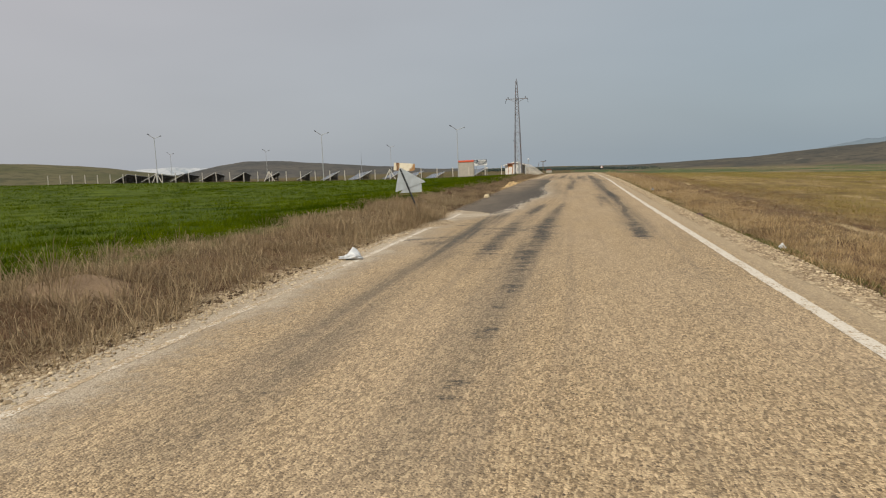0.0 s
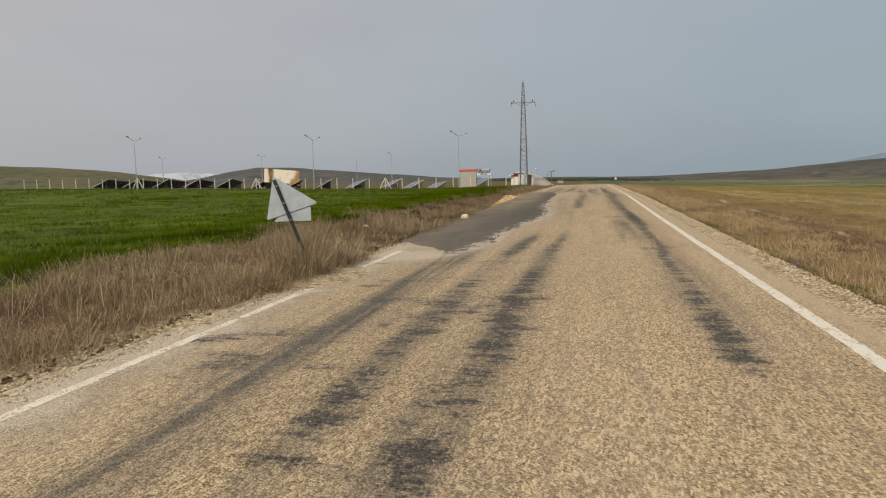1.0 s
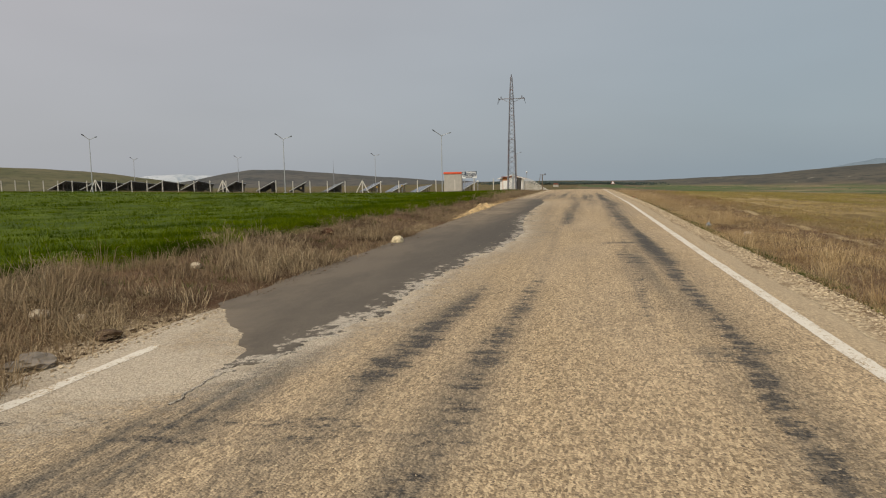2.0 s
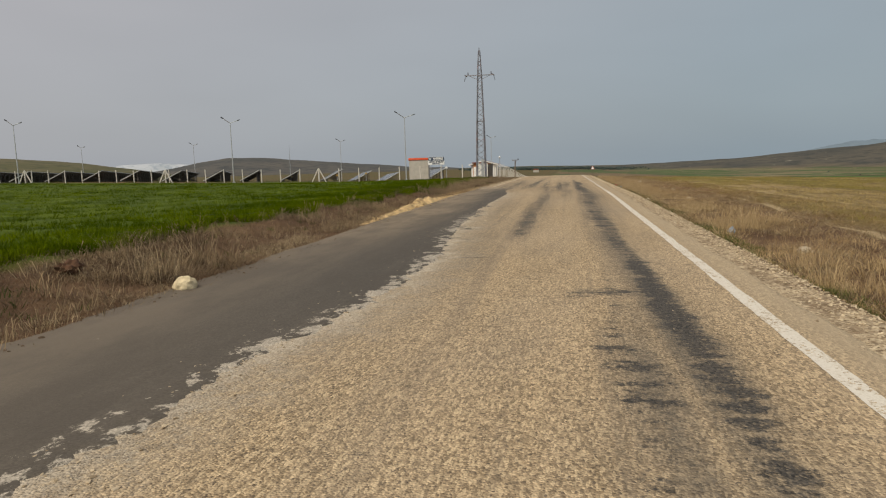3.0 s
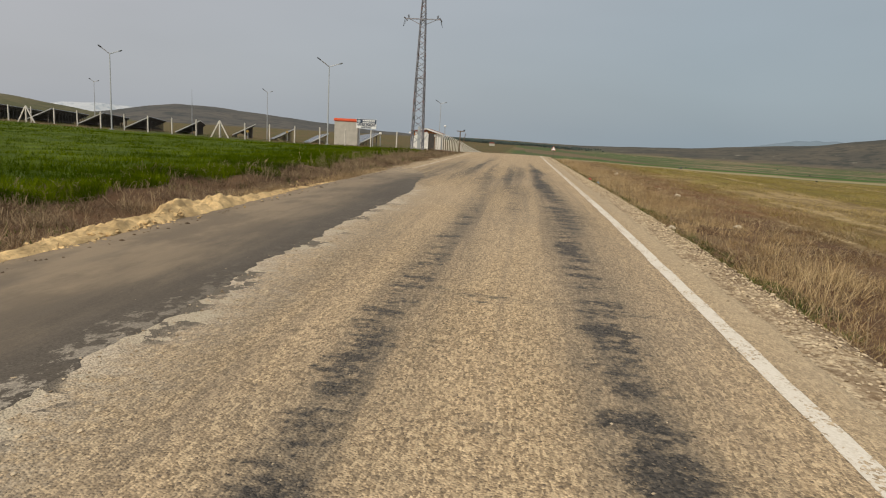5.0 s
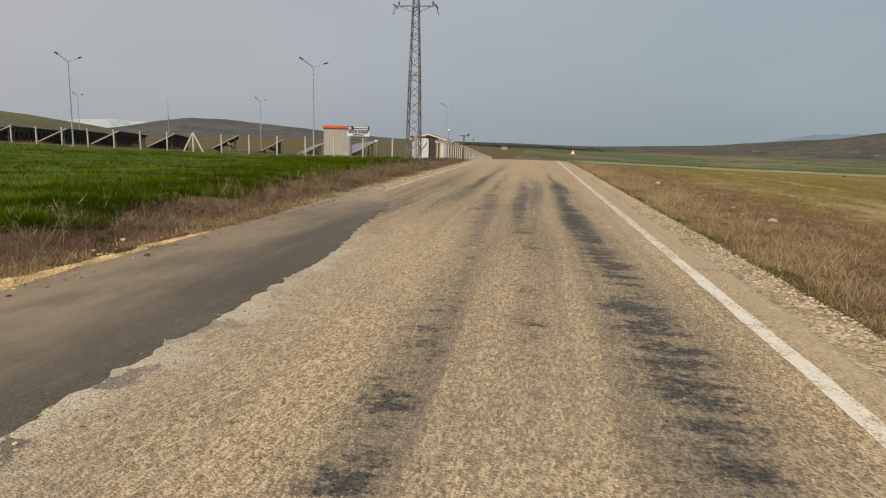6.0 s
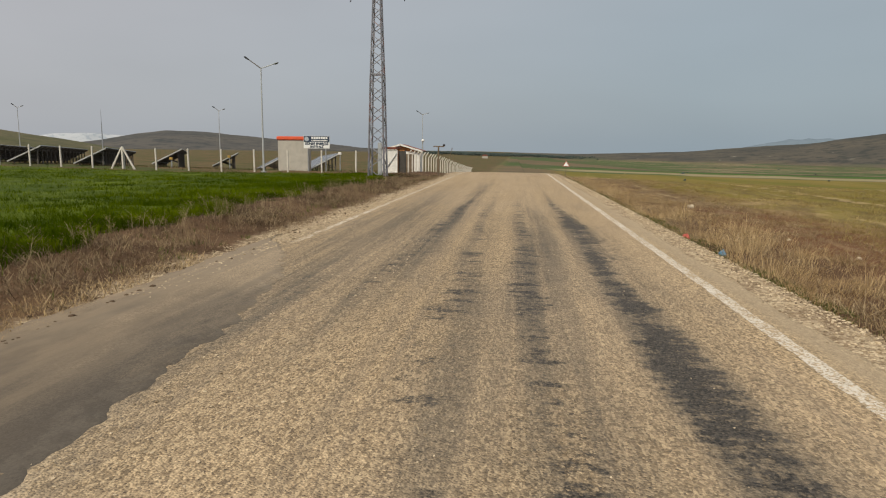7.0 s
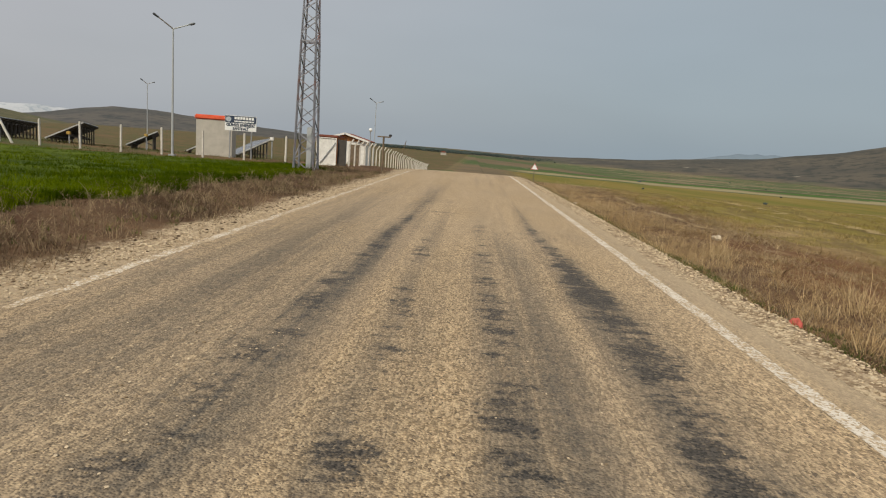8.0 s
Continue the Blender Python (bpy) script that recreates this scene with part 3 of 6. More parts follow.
def box(bm, c, size, turn=None, bevel=0.0):
    """A box about c; turn: a rotation matrix."""
    m = Matrix.Translation(c) @ (turn.to_4x4() if turn else Matrix.Identity(4)) @ Matrix.Diagonal((*size, 1))
    got = bmesh.ops.create_cube(bm, size=1, matrix=m)
    if bevel:
        edges = list({e for v in got["verts"] for e in v.link_edges})
        bmesh.ops.bevel(bm, geom=edges, offset=bevel, segments=2, affect="EDGES")
    return bm


def rod(bm, a, b, r0, r1=None, n=8):
    """A round bar from a to b."""
    a, b = Vector(a), Vector(b)
    turn = (b - a).to_track_quat("Z", "Y").to_matrix().to_4x4()
    bmesh.ops.create_cone(bm, cap_ends=True, segments=n, radius1=r0, radius2=r0 if r1 is None else r1, depth=(b - a).length,
                          matrix=Matrix.Translation((a + b) / 2) @ turn)
    return bm


def bar(bm, a, b, w, h=None):
    """A square bar from a to b."""
    a, b = Vector(a), Vector(b)
    turn = (b - a).to_track_quat("Z", "Y").to_matrix()
    return box(bm, (a + b) / 2, (w, h or w, (b - a).length), turn)


def plate(bm, pts, depth):
    """A flat plate: outline pts in its plane x, z, thickness along y."""
    vs = [bm.verts.new((x, 0, z)) for x, z in pts]
    f = bm.faces.new(vs)
    got = bmesh.ops.extrude_face_region(bm, geom=[f])
    bmesh.ops.translate(bm, vec=(0, depth, 0), verts=[v for v in got["geom"] if isinstance(v, bmesh.types.BMVert)])
    bmesh.ops.recalc_face_normals(bm, faces=bm.faces[:])
    return bm


def pebble(bm, c, size, rng, rough=0.25, flat=0.7, level=1):
    got = bmesh.ops.create_icosphere(bm, subdivisions=level, radius=1)
    spin = Euler((rng.random() * 6, rng.random() * 6, rng.random() * 6)).to_matrix()
    for v in got["verts"]:
        p = spin @ (v.co * (1 + rng.uniform(-rough, rough)))
        v.co = Vector((p.x * size, p.y * size, p.z * size * flat)) + Vector(c)
    return bm


# ---- the lie of the land ----
PROFILE_Y = [-4500, -15, 0, 10, 25, 40, 55, 70, 100, 107, 112, 118, 128, 138, 148, 175, 220, 300, 1000, 4600]
PROFILE_Z = [0, 0, 0, 0, 0.06, 0.17, 0.31, 0.30, 0.29, 0.28, 0.22, 0.02, -0.42, -0.9, -1.5, -2.9, -4.6, -6.0, -9.0, -10]
fine_y = np.arange(-40, 420, 1.0)
fine_z = np.convolve(np.pad(np.interp(fine_y, PROFILE_Y, PROFILE_Z), 3, mode="edge"), np.ones(7) / 7, mode="valid")


def road_z(y):
    """Height of the road's surface, and of the land ahead."""
    y = np.asarray(y, float)
    return np.where((y > -38) & (y < 418), np.interp(y, fine_y, fine_z), np.interp(y, PROFILE_Y, PROFILE_Z))


SIDE_X = [-4600, -200, -70, -41, -25, -9, -8, -7, -6.1, -5.3, -4.9, 2.9, 3.28, 3.48, 3.74, 4.4, 6.3, 8, 12, 100, 400, 4600]
SIDE_Z = [10, 3.0, 1.0, 0.38, 0.12, 0.2, 0.22, 0.17, 0.03, -0.03, -0.05, -0.05, -0.045, -0.09, -0.28, -0.38, -0.38, -0.40, -0.5, -2.9, -5.5, -9]


def rough_land(x, y):
    off = np.clip(np.maximum(-5.3 - x, x - 3.3), 0, 1.2) / 1.2
    wave = np.sin(x * 1.7 + 0.6 * np.sin(y * 0.9)) * np.sin(y * 1.3 + x * 0.4) + 0.6 * np.sin(y * 2.9 + x * 2.1) * np.sin(x * 3.3 - y)
    mound = 0.2 * np.exp(-((x + 6.7) ** 2 + (y - 7.4) ** 2 * 0.6) / 0.7)
    mound += 0.32 * np.exp(-((x + 5.02) ** 2 / 0.13 + (y - 19.2) ** 2 / 1.2)) * np.clip((-4.62 - x) / 0.25, 0, 1)
    return off * wave * 0.045 + mound


def land_z(x, y):
    """Height of the ground."""
    x, y = np.asarray(x, float), np.asarray(y, float)
    yard = 0.27 * np.clip((y - 86) / 11, 0, 1) * np.clip((-5.4 - x) / 1.0, 0, 1) * np.clip((200 - y) / 60, 0, 1)  # the bank ends at the solar field
    return road_z(y) + np.interp(x, SIDE_X, SIDE_Z) + rough_land(x, y) - yard


def gz(x, y):
    return float(land_z(x, y))


def steps(spans):
    out = []
    for a, b, n in spans:
        out += list(np.linspace(a, b, n, endpoint=False))
    return np.array(out + [spans[-1][1]])


def sheet(name, xs, ys, zs, material, smooth=True):
    gx, gy = np.meshgrid(xs, ys)
    gzs = zs(gx, gy)
    verts = np.stack([gx, gy, gzs], -1).reshape(-1, 3).tolist()
    nx = len(xs)
    faces = [(j * nx + i, j * nx + i + 1, (j + 1) * nx + i + 1, (j + 1) * nx + i) for j in range(len(ys) - 1) for i in range(nx - 1)]
    return raw(name, verts, faces, material, smooth)


LX = steps([(-4600, -400, 14), (-400, -60, 20), (-60, -14, 30), (-14, -4.8, 36), (-4.8, 2.8, 6), (2.8, 4.6, 20), (4.6, 12, 26), (12, 60, 30), (60, 400, 24), (400, 4600, 14)])
LY = steps([(-400, -12, 14), (-12, 112, 300), (112, 190, 60), (190, 420, 30), (420, 4600, 30)])
tagged(sheet("ground", LX, LY, land_z, GROUND), "open farmland of soil, green wheat and tan stubble", "ground", kind="structure")

# road: a slightly crowned strip with worn edges
rng = random.Random(4)


def wobble(y, seed, size):
    return size * (noise.noise(Vector((y * 0.55, seed, 0))) + 0.6 * noise.noise(Vector((y * 2.3, seed + 9, 0))) + 0.35 * noise.noise(Vector((y * 7.0, seed + 4, 0))))


def road_top(x, y):
    return float(road_z(y)) + 0.03 * (1 - ((x + 0.94) / 3.9) ** 2) - 0.03


# right-hand rim of the newer asphalt along the road's other lane
PATCH_Y = [20.0, 23.0, 24.5, 27, 29, 31, 32.5, 36.5, 38.5, 42, 47, 53, 57, 60, 63, 65.5, 67.5, 69, 72]
PATCH_X = [-4.2, -2.7, -2.5, -2.4, -2.3, -2.1, -1.8, -1.68, -1.95, -2.2, -2.4, -2.38, -2.3, -2.72, -2.88, -3.3, -3.95, -4.8, -5.6]


def patch_rim(y):
    return float(np.interp(y, PATCH_Y, PATCH_X)) + wobble(y * 1.1, 30, 0.12)


RY = steps([(-40, 10, 120), (10, 90, 480), (90, 110, 60), (110, 124, 40)])
RU = [0, 0.004] + [k / 96 for k in range(1, 96)] + [0.996, 1]
NU = len(RU)
# bitumen bled up in the wheel tracks: y, x, half width, strength along each
TRACKS = [
    [(14, 1.27, 0.18, 0), (15, 1.27, 0.2, 0.9), (17, 1.3, 0.18, 0.95), (18.5, 1.31, 0.13, 0.9), (19.5, 1.32, 0.16, 0.65), (22, 1.38, 0.12, 0.95), (25, 1.48, 0.11, 0.9), (28, 1.46, 0.13, 0.9), (31, 1.52, 0.16, 1.2),
     (33, 1.48, 0.17, 1.3), (35, 1.43, 0.15, 1.2), (37, 1.4, 0.15, 1.15), (39, 1.35, 0.16, 0.85), (42, 1.3, 0.22, 0.95), (44.5, 1.28, 0.26, 1.05), (47, 1.27, 0.22, 1.0), (50, 1.24, 0.2, 0.9), (53.5, 1.42, 0.38, 0.85),
     (55.5, 1.34, 0.3, 1.0), (57, 1.32, 0.26, 1.1), (59.5, 1.28, 0.2, 1.0), (62, 1.22, 0.26, 1.1), (64, 1.18, 0.22, 1.15), (66, 1.14, 0.19, 1.0), (68, 1.2, 0.2, 1.1), (70.5, 1.28, 0.28, 0.9),
     (72.5, 1.26, 0.27, 1.1), (74.5, 1.2, 0.2, 1.1), (77, 1.09, 0.14, 0.85), (81, 1.04, 0.11, 0.6), (92, 1.0, 0.1, 0)],
    [(28.5, 0.95, 0.2, 0), (30.2, 0.95, 0.25, 0.8), (31.3, 0.85, 0.2, 0.7), (32.5, 0.8, 0.1, 0)],
    [(22, 0.72, 0.08, 0), (26, 0.77, 0.1, 0.6), (30, 0.85, 0.1, 0.55), (34, 0.91, 0.1, 0.5), (40, 1.0, 0.1, 0)],
    [(3, -1.2, 0.15, 0.3), (5.5, -1.06, 0.15, 0.55), (8.4, -1.03, 0.16, 0.62), (11.5, -1.05, 0.2, 0.8), (13, -1.12, 0.27, 0.95), (14.2, -0.97, 0.22, 1.0), (17.2, -1.03, 0.2, 0.97), (20.3, -0.93, 0.16, 1.0),
     (22.6, -0.87, 0.16, 0.95), (26, -0.75, 0.14, 0.8), (31, -0.7, 0.1, 0)],
    [(11, -1.85, 0.25, 0), (13, -1.85, 0.22, 0.75), (15, -1.91, 0.2, 0.8), (16.6, -1.8, 0.25, 0.88), (18.2, -1.85, 0.2, 0.68), (20.9, -1.78, 0.2, 0.78), (23, -1.64, 0.2, 0.92), (25.8, -1.5, 0.17, 0.9), (28, -1.42, 0.14, 0)],
    [(38, -0.6, 0.2, 0), (40.1, -0.58, 0.22, 0.74), (44.8, -0.65, 0.22, 0.78), (47.9, -0.62, 0.2, 0.74), (52.4, -0.48, 0.2, 0.66), (57, -0.44, 0.2, 0.5), (60, -0.6, 0.2, 0.45), (62.8, -1.05, 0.24, 0.62),
     (64.5, -0.81, 0.26, 0.8), (69.2, -0.88, 0.18, 0.62), (70.7, -0.93, 0.16, 0.66), (72.3, -0.99, 0.16, 0.62), (75, -0.99, 0.14, 0.62), (84, -1.0, 0.12, 0)],
    [(50, 0.35, 0.18, 0), (53, 0.35, 0.2, 0.58), (57.8, 0.33, 0.15, 0.6), (62, 0.1, 0.22, 0.62), (65, 0.0, 0.22, 0.82), (69.4, 0.05, 0.2, 0.78), (73.5, -0.06, 0.18, 0.62), (77.8, -0.05, 0.15, 0.5), (90, 0, 0.1, 0)],
    [(61, -2.15, 0.18, 0), (64, -2.05, 0.2, 0.55), (66, -1.96, 0.2, 0.66), (70.1, -1.83, 0.2, 0.76), (75.3, -1.75, 0.16, 0.84), (79, -1.64, 0.13, 0.8), (86, -1.55, 0.11, 0.6), (98, -1.5, 0.1, 0)],
]
# grey film round and between them
FILMS = [
    [(3, -2.74, 0.3, 0.3), (6.2, -2.8, 0.35, 0.5), (10, -2.9, 0.28, 0.5), (12.3, -2.74, 0.28, 0.75), (14.1, -2.93, 0.45, 0.8), (15.8, -2.71, 0.38, 0.9), (19, -2.8, 0.32, 0.95), (22, -2.7, 0.28, 0.95), (26, -2.95, 0.3, 0.8)],
    [(11, -1.85, 0.35, 0), (14, -1.88, 0.35, 0.5), (25, -1.55, 0.3, 0.5), (29, -1.4, 0.2, 0)],
    [(3, -1.1, 0.3, 0.25), (13, -1.1, 0.35, 0.5), (22, -0.9, 0.25, 0.45), (28, -0.7, 0.2, 0)],
    [(14, 1.3, 0.35, 0), (18, 1.35, 0.35, 0.5), (24, 1.45, 0.25, 0.45), (29, 1.2, 0.45, 0.6), (34, 1.4, 0.28, 0.6), (42, 1.2, 0.35, 0.55), (54, 1.35, 0.5, 0.6), (63, 1.2, 0.4, 0.6), (72, 1.2, 0.45, 0.6), (78, 1.1, 0.22, 0.3), (86, 1, 0.2, 0)],
    [(38, -0.6, 0.35, 0), (42, -0.6, 0.4, 0.55), (50, -0.5, 0.36, 0.5), (58, -0.4, 0.4, 0.35), (65, -0.8, 0.4, 0.55), (76, -0.95, 0.25, 0.25), (84, -1, 0.2, 0)],
    [(50, 0.5, 0.5, 0), (56, 0.55, 0.5, 0.4), (64, 0.05, 0.4, 0.65), (70, 0.3, 0.5, 0.68), (74, 0.3, 0.45, 0.5), (79, 0.0, 0.3, 0.2), (88, 0, 0.2, 0)],
    [(61, -2.2, 0.35, 0), (64, -2.05, 0.36, 0.75), (66, -1.96, 0.36, 0.9), (72, -1.8, 0.3, 0.95), (80, -1.64, 0.24, 0.7), (98, -1.5, 0.2, 0)],
    [(57, -3.0, 0.5, 0), (61, -3.3, 0.8, 0.55), (64.5, -3.0, 0.9, 0.72), (67, -3.2, 0.9, 0.62), (70, -3.5, 0.8, 0.5), (77, -3.4, 0.6, 0.35), (92, -3.3, 0.4, 0)],
    [(63, -2.8, 0.5, 0), (69, -2.7, 0.6, 0.55), (72, -2.85, 0.55, 0.62), (75, -2.85, 0.45, 0.6), (84, -3.2, 0.3, 0.3), (98, -3.2, 0.25, 0)],
    [(59, -2.6, 0.9, 0), (65, -2.5, 0.95, 0.36), (74, -2.55, 0.9, 0.3), (82, -2.7, 0.7, 0.15), (98, -2.6, 0.5, 0)],
    [(30, -1.2, 0.3, 0), (36, -1.1, 0.3, 0.3), (48, -1.7, 0.3, 0.35), (60, -1.9, 0.3, 0)],
]


def streak_field(tracks, x, y, seed, spread):
    """How much of the tracks lies at each place, 0 to about 1.3."""
    field = np.zeros_like(x)
    for k, pts in enumerate(tracks):
        p = np.array(sorted(pts))
        mid, half, force = (np.interp(y, p[:, 0], p[:, c]) for c in (1, 2, 3))
        force = np.where((y < p[0, 0]) | (y > p[-1, 0]), 0, force)
        sway = 0.018 * np.sin(y * 1.1 + k + seed) + 0.02 * np.sin(y * 5.3 + 2 * k)
        u = np.clip((np.abs(x - mid - sway) / (half * spread) - 0.05) / 1.65, 0, 1)
        field = np.maximum(field, force * (1 - u * u * (3 - 2 * u)))
    return field


verts, faces, gaps = [], [], []
for y in RY:
    left, right = -4.78 + wobble(y, 1, 0.09), 2.86 + wobble(y, 2, 0.09)
    rim = patch_rim(y)
    for k, u in enumerate(RU):
        x = left + (right - left) * u
        z = float(road_z(y)) + 0.03 * (1 - ((x + 0.94) / 3.9) ** 2) - (0.07 if k in (0, NU - 1) else 0.03)
        verts.append((x, y, z))
        gaps.append(x - rim)
faces = [(j * NU + i, j * NU + i + 1, (j + 1) * NU + i + 1, (j + 1) * NU + i) for j in range(len(RY) - 1) for i in range(NU - 1)]
road = raw("road", verts, faces, ROAD, True)
road.data.attributes.new("patch_gap", "FLOAT", "POINT").data.foreach_set("value", gaps)
where = np.array(verts)
for name, tracks, seed, spread in (("tar", TRACKS, 0.0, 1.2), ("tar_film", FILMS, 2.0, 1.15)):
    road.data.attributes.new(name, "FLOAT", "POINT").data.foreach_set("value", streak_field(tracks, where[:, 0], where[:, 1], seed, spread).astype(np.float32))
tagged(road, "worn tan chip-seal country road with dark bitumen wheel tracks", "road", kind="structure")

# the ragged patch itself, feathered out over the chippings
verts, faces, gaps = [], [], []
PY = np.arange(21.5, 70.0, 0.04)
PU = (0, 0.01, 0.2, 0.4, 0.6, 0.75, 0.88, 0.985, 1)
NP = len(PU)
comb, spike = 0.0, 0.0
for y in PY:
    wild = float(np.interp(y, [21, 27, 35, 40, 46, 60, 66], [1.0, 1.0, 0.8, 0.35, 0.2, 0.2, 0.8]))
    comb = 0.72 * comb + rng.gauss(0, 0.028 * wild)
    if rng.random() < 0.05 * wild:
        spike = rng.uniform(-0.22, 0.2) * wild
    spike *= 0.72
    rim = patch_rim(y)
    right = rim + comb + spike + 0.05 * noise.noise(Vector((y * 5.0, 3, 1)))
    left = float(np.interp(y, [21.5, 23.0, 23.6, 24.4, 25.4], [-3.0, -3.2, -3.6, -4.2, -4.92])) + wobble(y, 40, 0.1) + 0.5 * comb
    right = max(right, left + 0.02)
    for u in PU:
        x = left + (right - left) * u
        verts.append((x, y, road_top(x, y) + (0.009 if 0 < u < 1 else -0.004)))
        gaps.append(rim - x)
faces = [(j * NP + i, j * NP + i + 1, (j + 1) * NP + i + 1, (j + 1) * NP + i) for j in range(len(PY) - 1) for i in range(NP - 1)]
asphalt = raw("asphalt_patch", verts, faces, PATCH, True)
asphalt.data.attributes.new("patch_gap", "FLOAT", "POINT").data.foreach_set("value", gaps)
tagged(asphalt, "smooth grey-brown asphalt patch with a ragged edge", "road patch", kind="structure")


def edge_line(name, xc, half, spans, seed, wear, paint, lift=0.0025):
    """A painted edge line with chipped sides, left out where it has worn away."""
    verts, faces = [], []
    for y0, y1, keep in spans:
        ys = np.arange(y0, y1, 0.08)
        first = len(verts)
        for y in ys:
            cut = keep * min(1.0, (y - y0) / 0.07 + 0.3, (y1 - y) / 0.07 + 0.02)
            a = xc - half * cut + wobble(y * 2.5, seed, wear) + wobble(y * 0.2, seed + 7, 0.012)
            b = max(a + 0.01, xc + half * cut + wobble(y * 2.5, seed + 3, wear) + wobble(y * 0.2, seed + 7, 0.012))
            for x in (a, b):
                verts.append((x, y, road_top(x, y) + float(np.interp(y, [66.5, 69.2], [lift, 0.0025]))))
        faces += [(first + 2 * j, first + 2 * j + 1, first + 2 * j + 3, first + 2 * j + 2) for j in range(len(ys) - 1)]
    return raw(name, verts, faces, paint)


tagged(edge_line("edge_line", 2.36, 0.082, [(57.8, 123.5, 1)], 50, 0.02, OLD_PAINT), "white painted edge line, dirty and worn thin", "road marking", kind="structure")
tagged(edge_line("edge_line", 2.36, 0.082, [(-40, 58.15, 1)], 50, 0.014, PAINT, 0.0035), "solid white painted edge line, worn and chipped", "road marking", kind="structure")
tagged(edge_line("edge_line", -4.24, 0.07, [(-40, 11.0, 0.85)], 70, 0.05, FADED), "edge line worn away to crumbs of white paint", "road marking", kind="structure")
tagged(edge_line("edge_line", -4.24, 0.068, [(11.0, 16, 0.9), (16.05, 23.2, 0.95)], 70, 0.03, EDGE_PAINT), "broken white edge line, faded and half covered by dust", "road marking", kind="structure")
tagged(edge_line("edge_line", -4.24, 0.075, [(68.6, 70, 0.7)], 74, 0.06, FADED, 0.0125), "rubbed-out cream edge line, only crumbs of paint left", "road marking", kind="structure")
tagged(edge_line("edge_line", -4.24, 0.075, [(70, 123, 1)], 74, 0.06, FADED), "rubbed-out cream edge line, only crumbs of paint left", "road marking", kind="structure")


# ---- hills and far country ----
def ridge(name, label, material, dist, deep, azs, rises, seed, rough, foot=-20.0):
    """A hill round the horizon: rises are slopes of its skyline seen from the road, azs degrees to the left."""
    verts, faces = [], []
    cols, rows = 140, 14
    for i in range(cols + 1):
        az = azs[0] + (azs[-1] - azs[0]) * i / cols
        rise = float(np.interp(az, azs, rises))
        for j in range(rows + 1):
            u = j / rows
            r = dist - deep + 1.6 * deep * u
            hump = math.sin(min(1.0, u / 0.625) * math.pi / 2) ** 1.5 if u <= 0.625 else math.cos((u - 0.625) / 0.375 * math.pi / 2)
            bumps = rough * dist * noise.fractal(Vector((az * 0.35 + seed, r * 0.002, seed)), 0.9, 2.1, 5) * hump
            top = 1.8 + rise * dist
            a = radians(az)
            verts.append((-math.sin(a) * r, math.cos(a) * r, foot + (top - foot) * hump + bumps))
    n = rows + 1
    faces = [(i * n + j, (i + 1) * n + j, (i + 1) * n + j + 1, i * n + j + 1) for i in range(cols) for j in range(rows)]
    return tagged(raw(name, verts, faces, material, True), label, "hill", kind="structure")


ridge("backdrop", "rounded grey-brown hill speckled with dark shrubs", HILL_A, 2400, 900, [7, 12.6, 17.4, 21.5, 25.2, 28.2, 30.2, 32.4, 36], [-0.004, 0.002, 0.0085, 0.0145, 0.0205, 0.0205, 0.0165, 0.0085, 0.0], 1, 0.0009)
ridge("backdrop", "low green-brown hillside beyond the fields", HILL_B, 1500, 700, [27, 30, 31, 33, 36.4, 40.4, 44, 52, 70, 90], [-0.02, -0.008, -0.003, 0.003, 0.013, 0.022, 0.026, 0.03, 0.03, 0.02], 5, 0.0009)
ridge("backdrop", "distant snow-covered mountain under the clouds", SNOW, 4300, 200, [26, 29, 31.5, 33.5, 36, 38, 42], [0.002, 0.0095, 0.0145, 0.0165, 0.015, 0.009, 0.002], 9, 0.0006)
ridge("backdrop", "long brown hillside falling towards the valley", HILL_C, 1700, 800, [-60, -45, -38, -32, -27.5, -22, -17, -13, -8, -3.5, 3], [0.07, 0.07, 0.06, 0.046, 0.028, 0.0135, 0.007, 0.001, -0.002, -0.0045, -0.006], 13, 0.0006, -30.0)
ridge("backdrop", "faint mountain on the horizon, tinted blue with painted haze", HAZE, 4400, 150, [-28, -24.9, -24.4, -23.6, -22.9, -22.3, -21.9, -21.0, -20.3, -19.6, -18.6, -17, -14], [0.004, 0.0135, 0.0182, 0.0205, 0.0192, 0.0203, 0.0188, 0.0192, 0.0165, 0.0145, 0.0105, 0.005, -0.004], 17, 0.0007)
ridge("backdrop", "flat dark plain rim on the horizon", HILL_B, 3600, 900, [-20, -10, 0, 8, 14, 20], [-0.002, -0.004, -0.0045, -0.003, 0.001, 0.002], 21, 0.0003, -30.0)


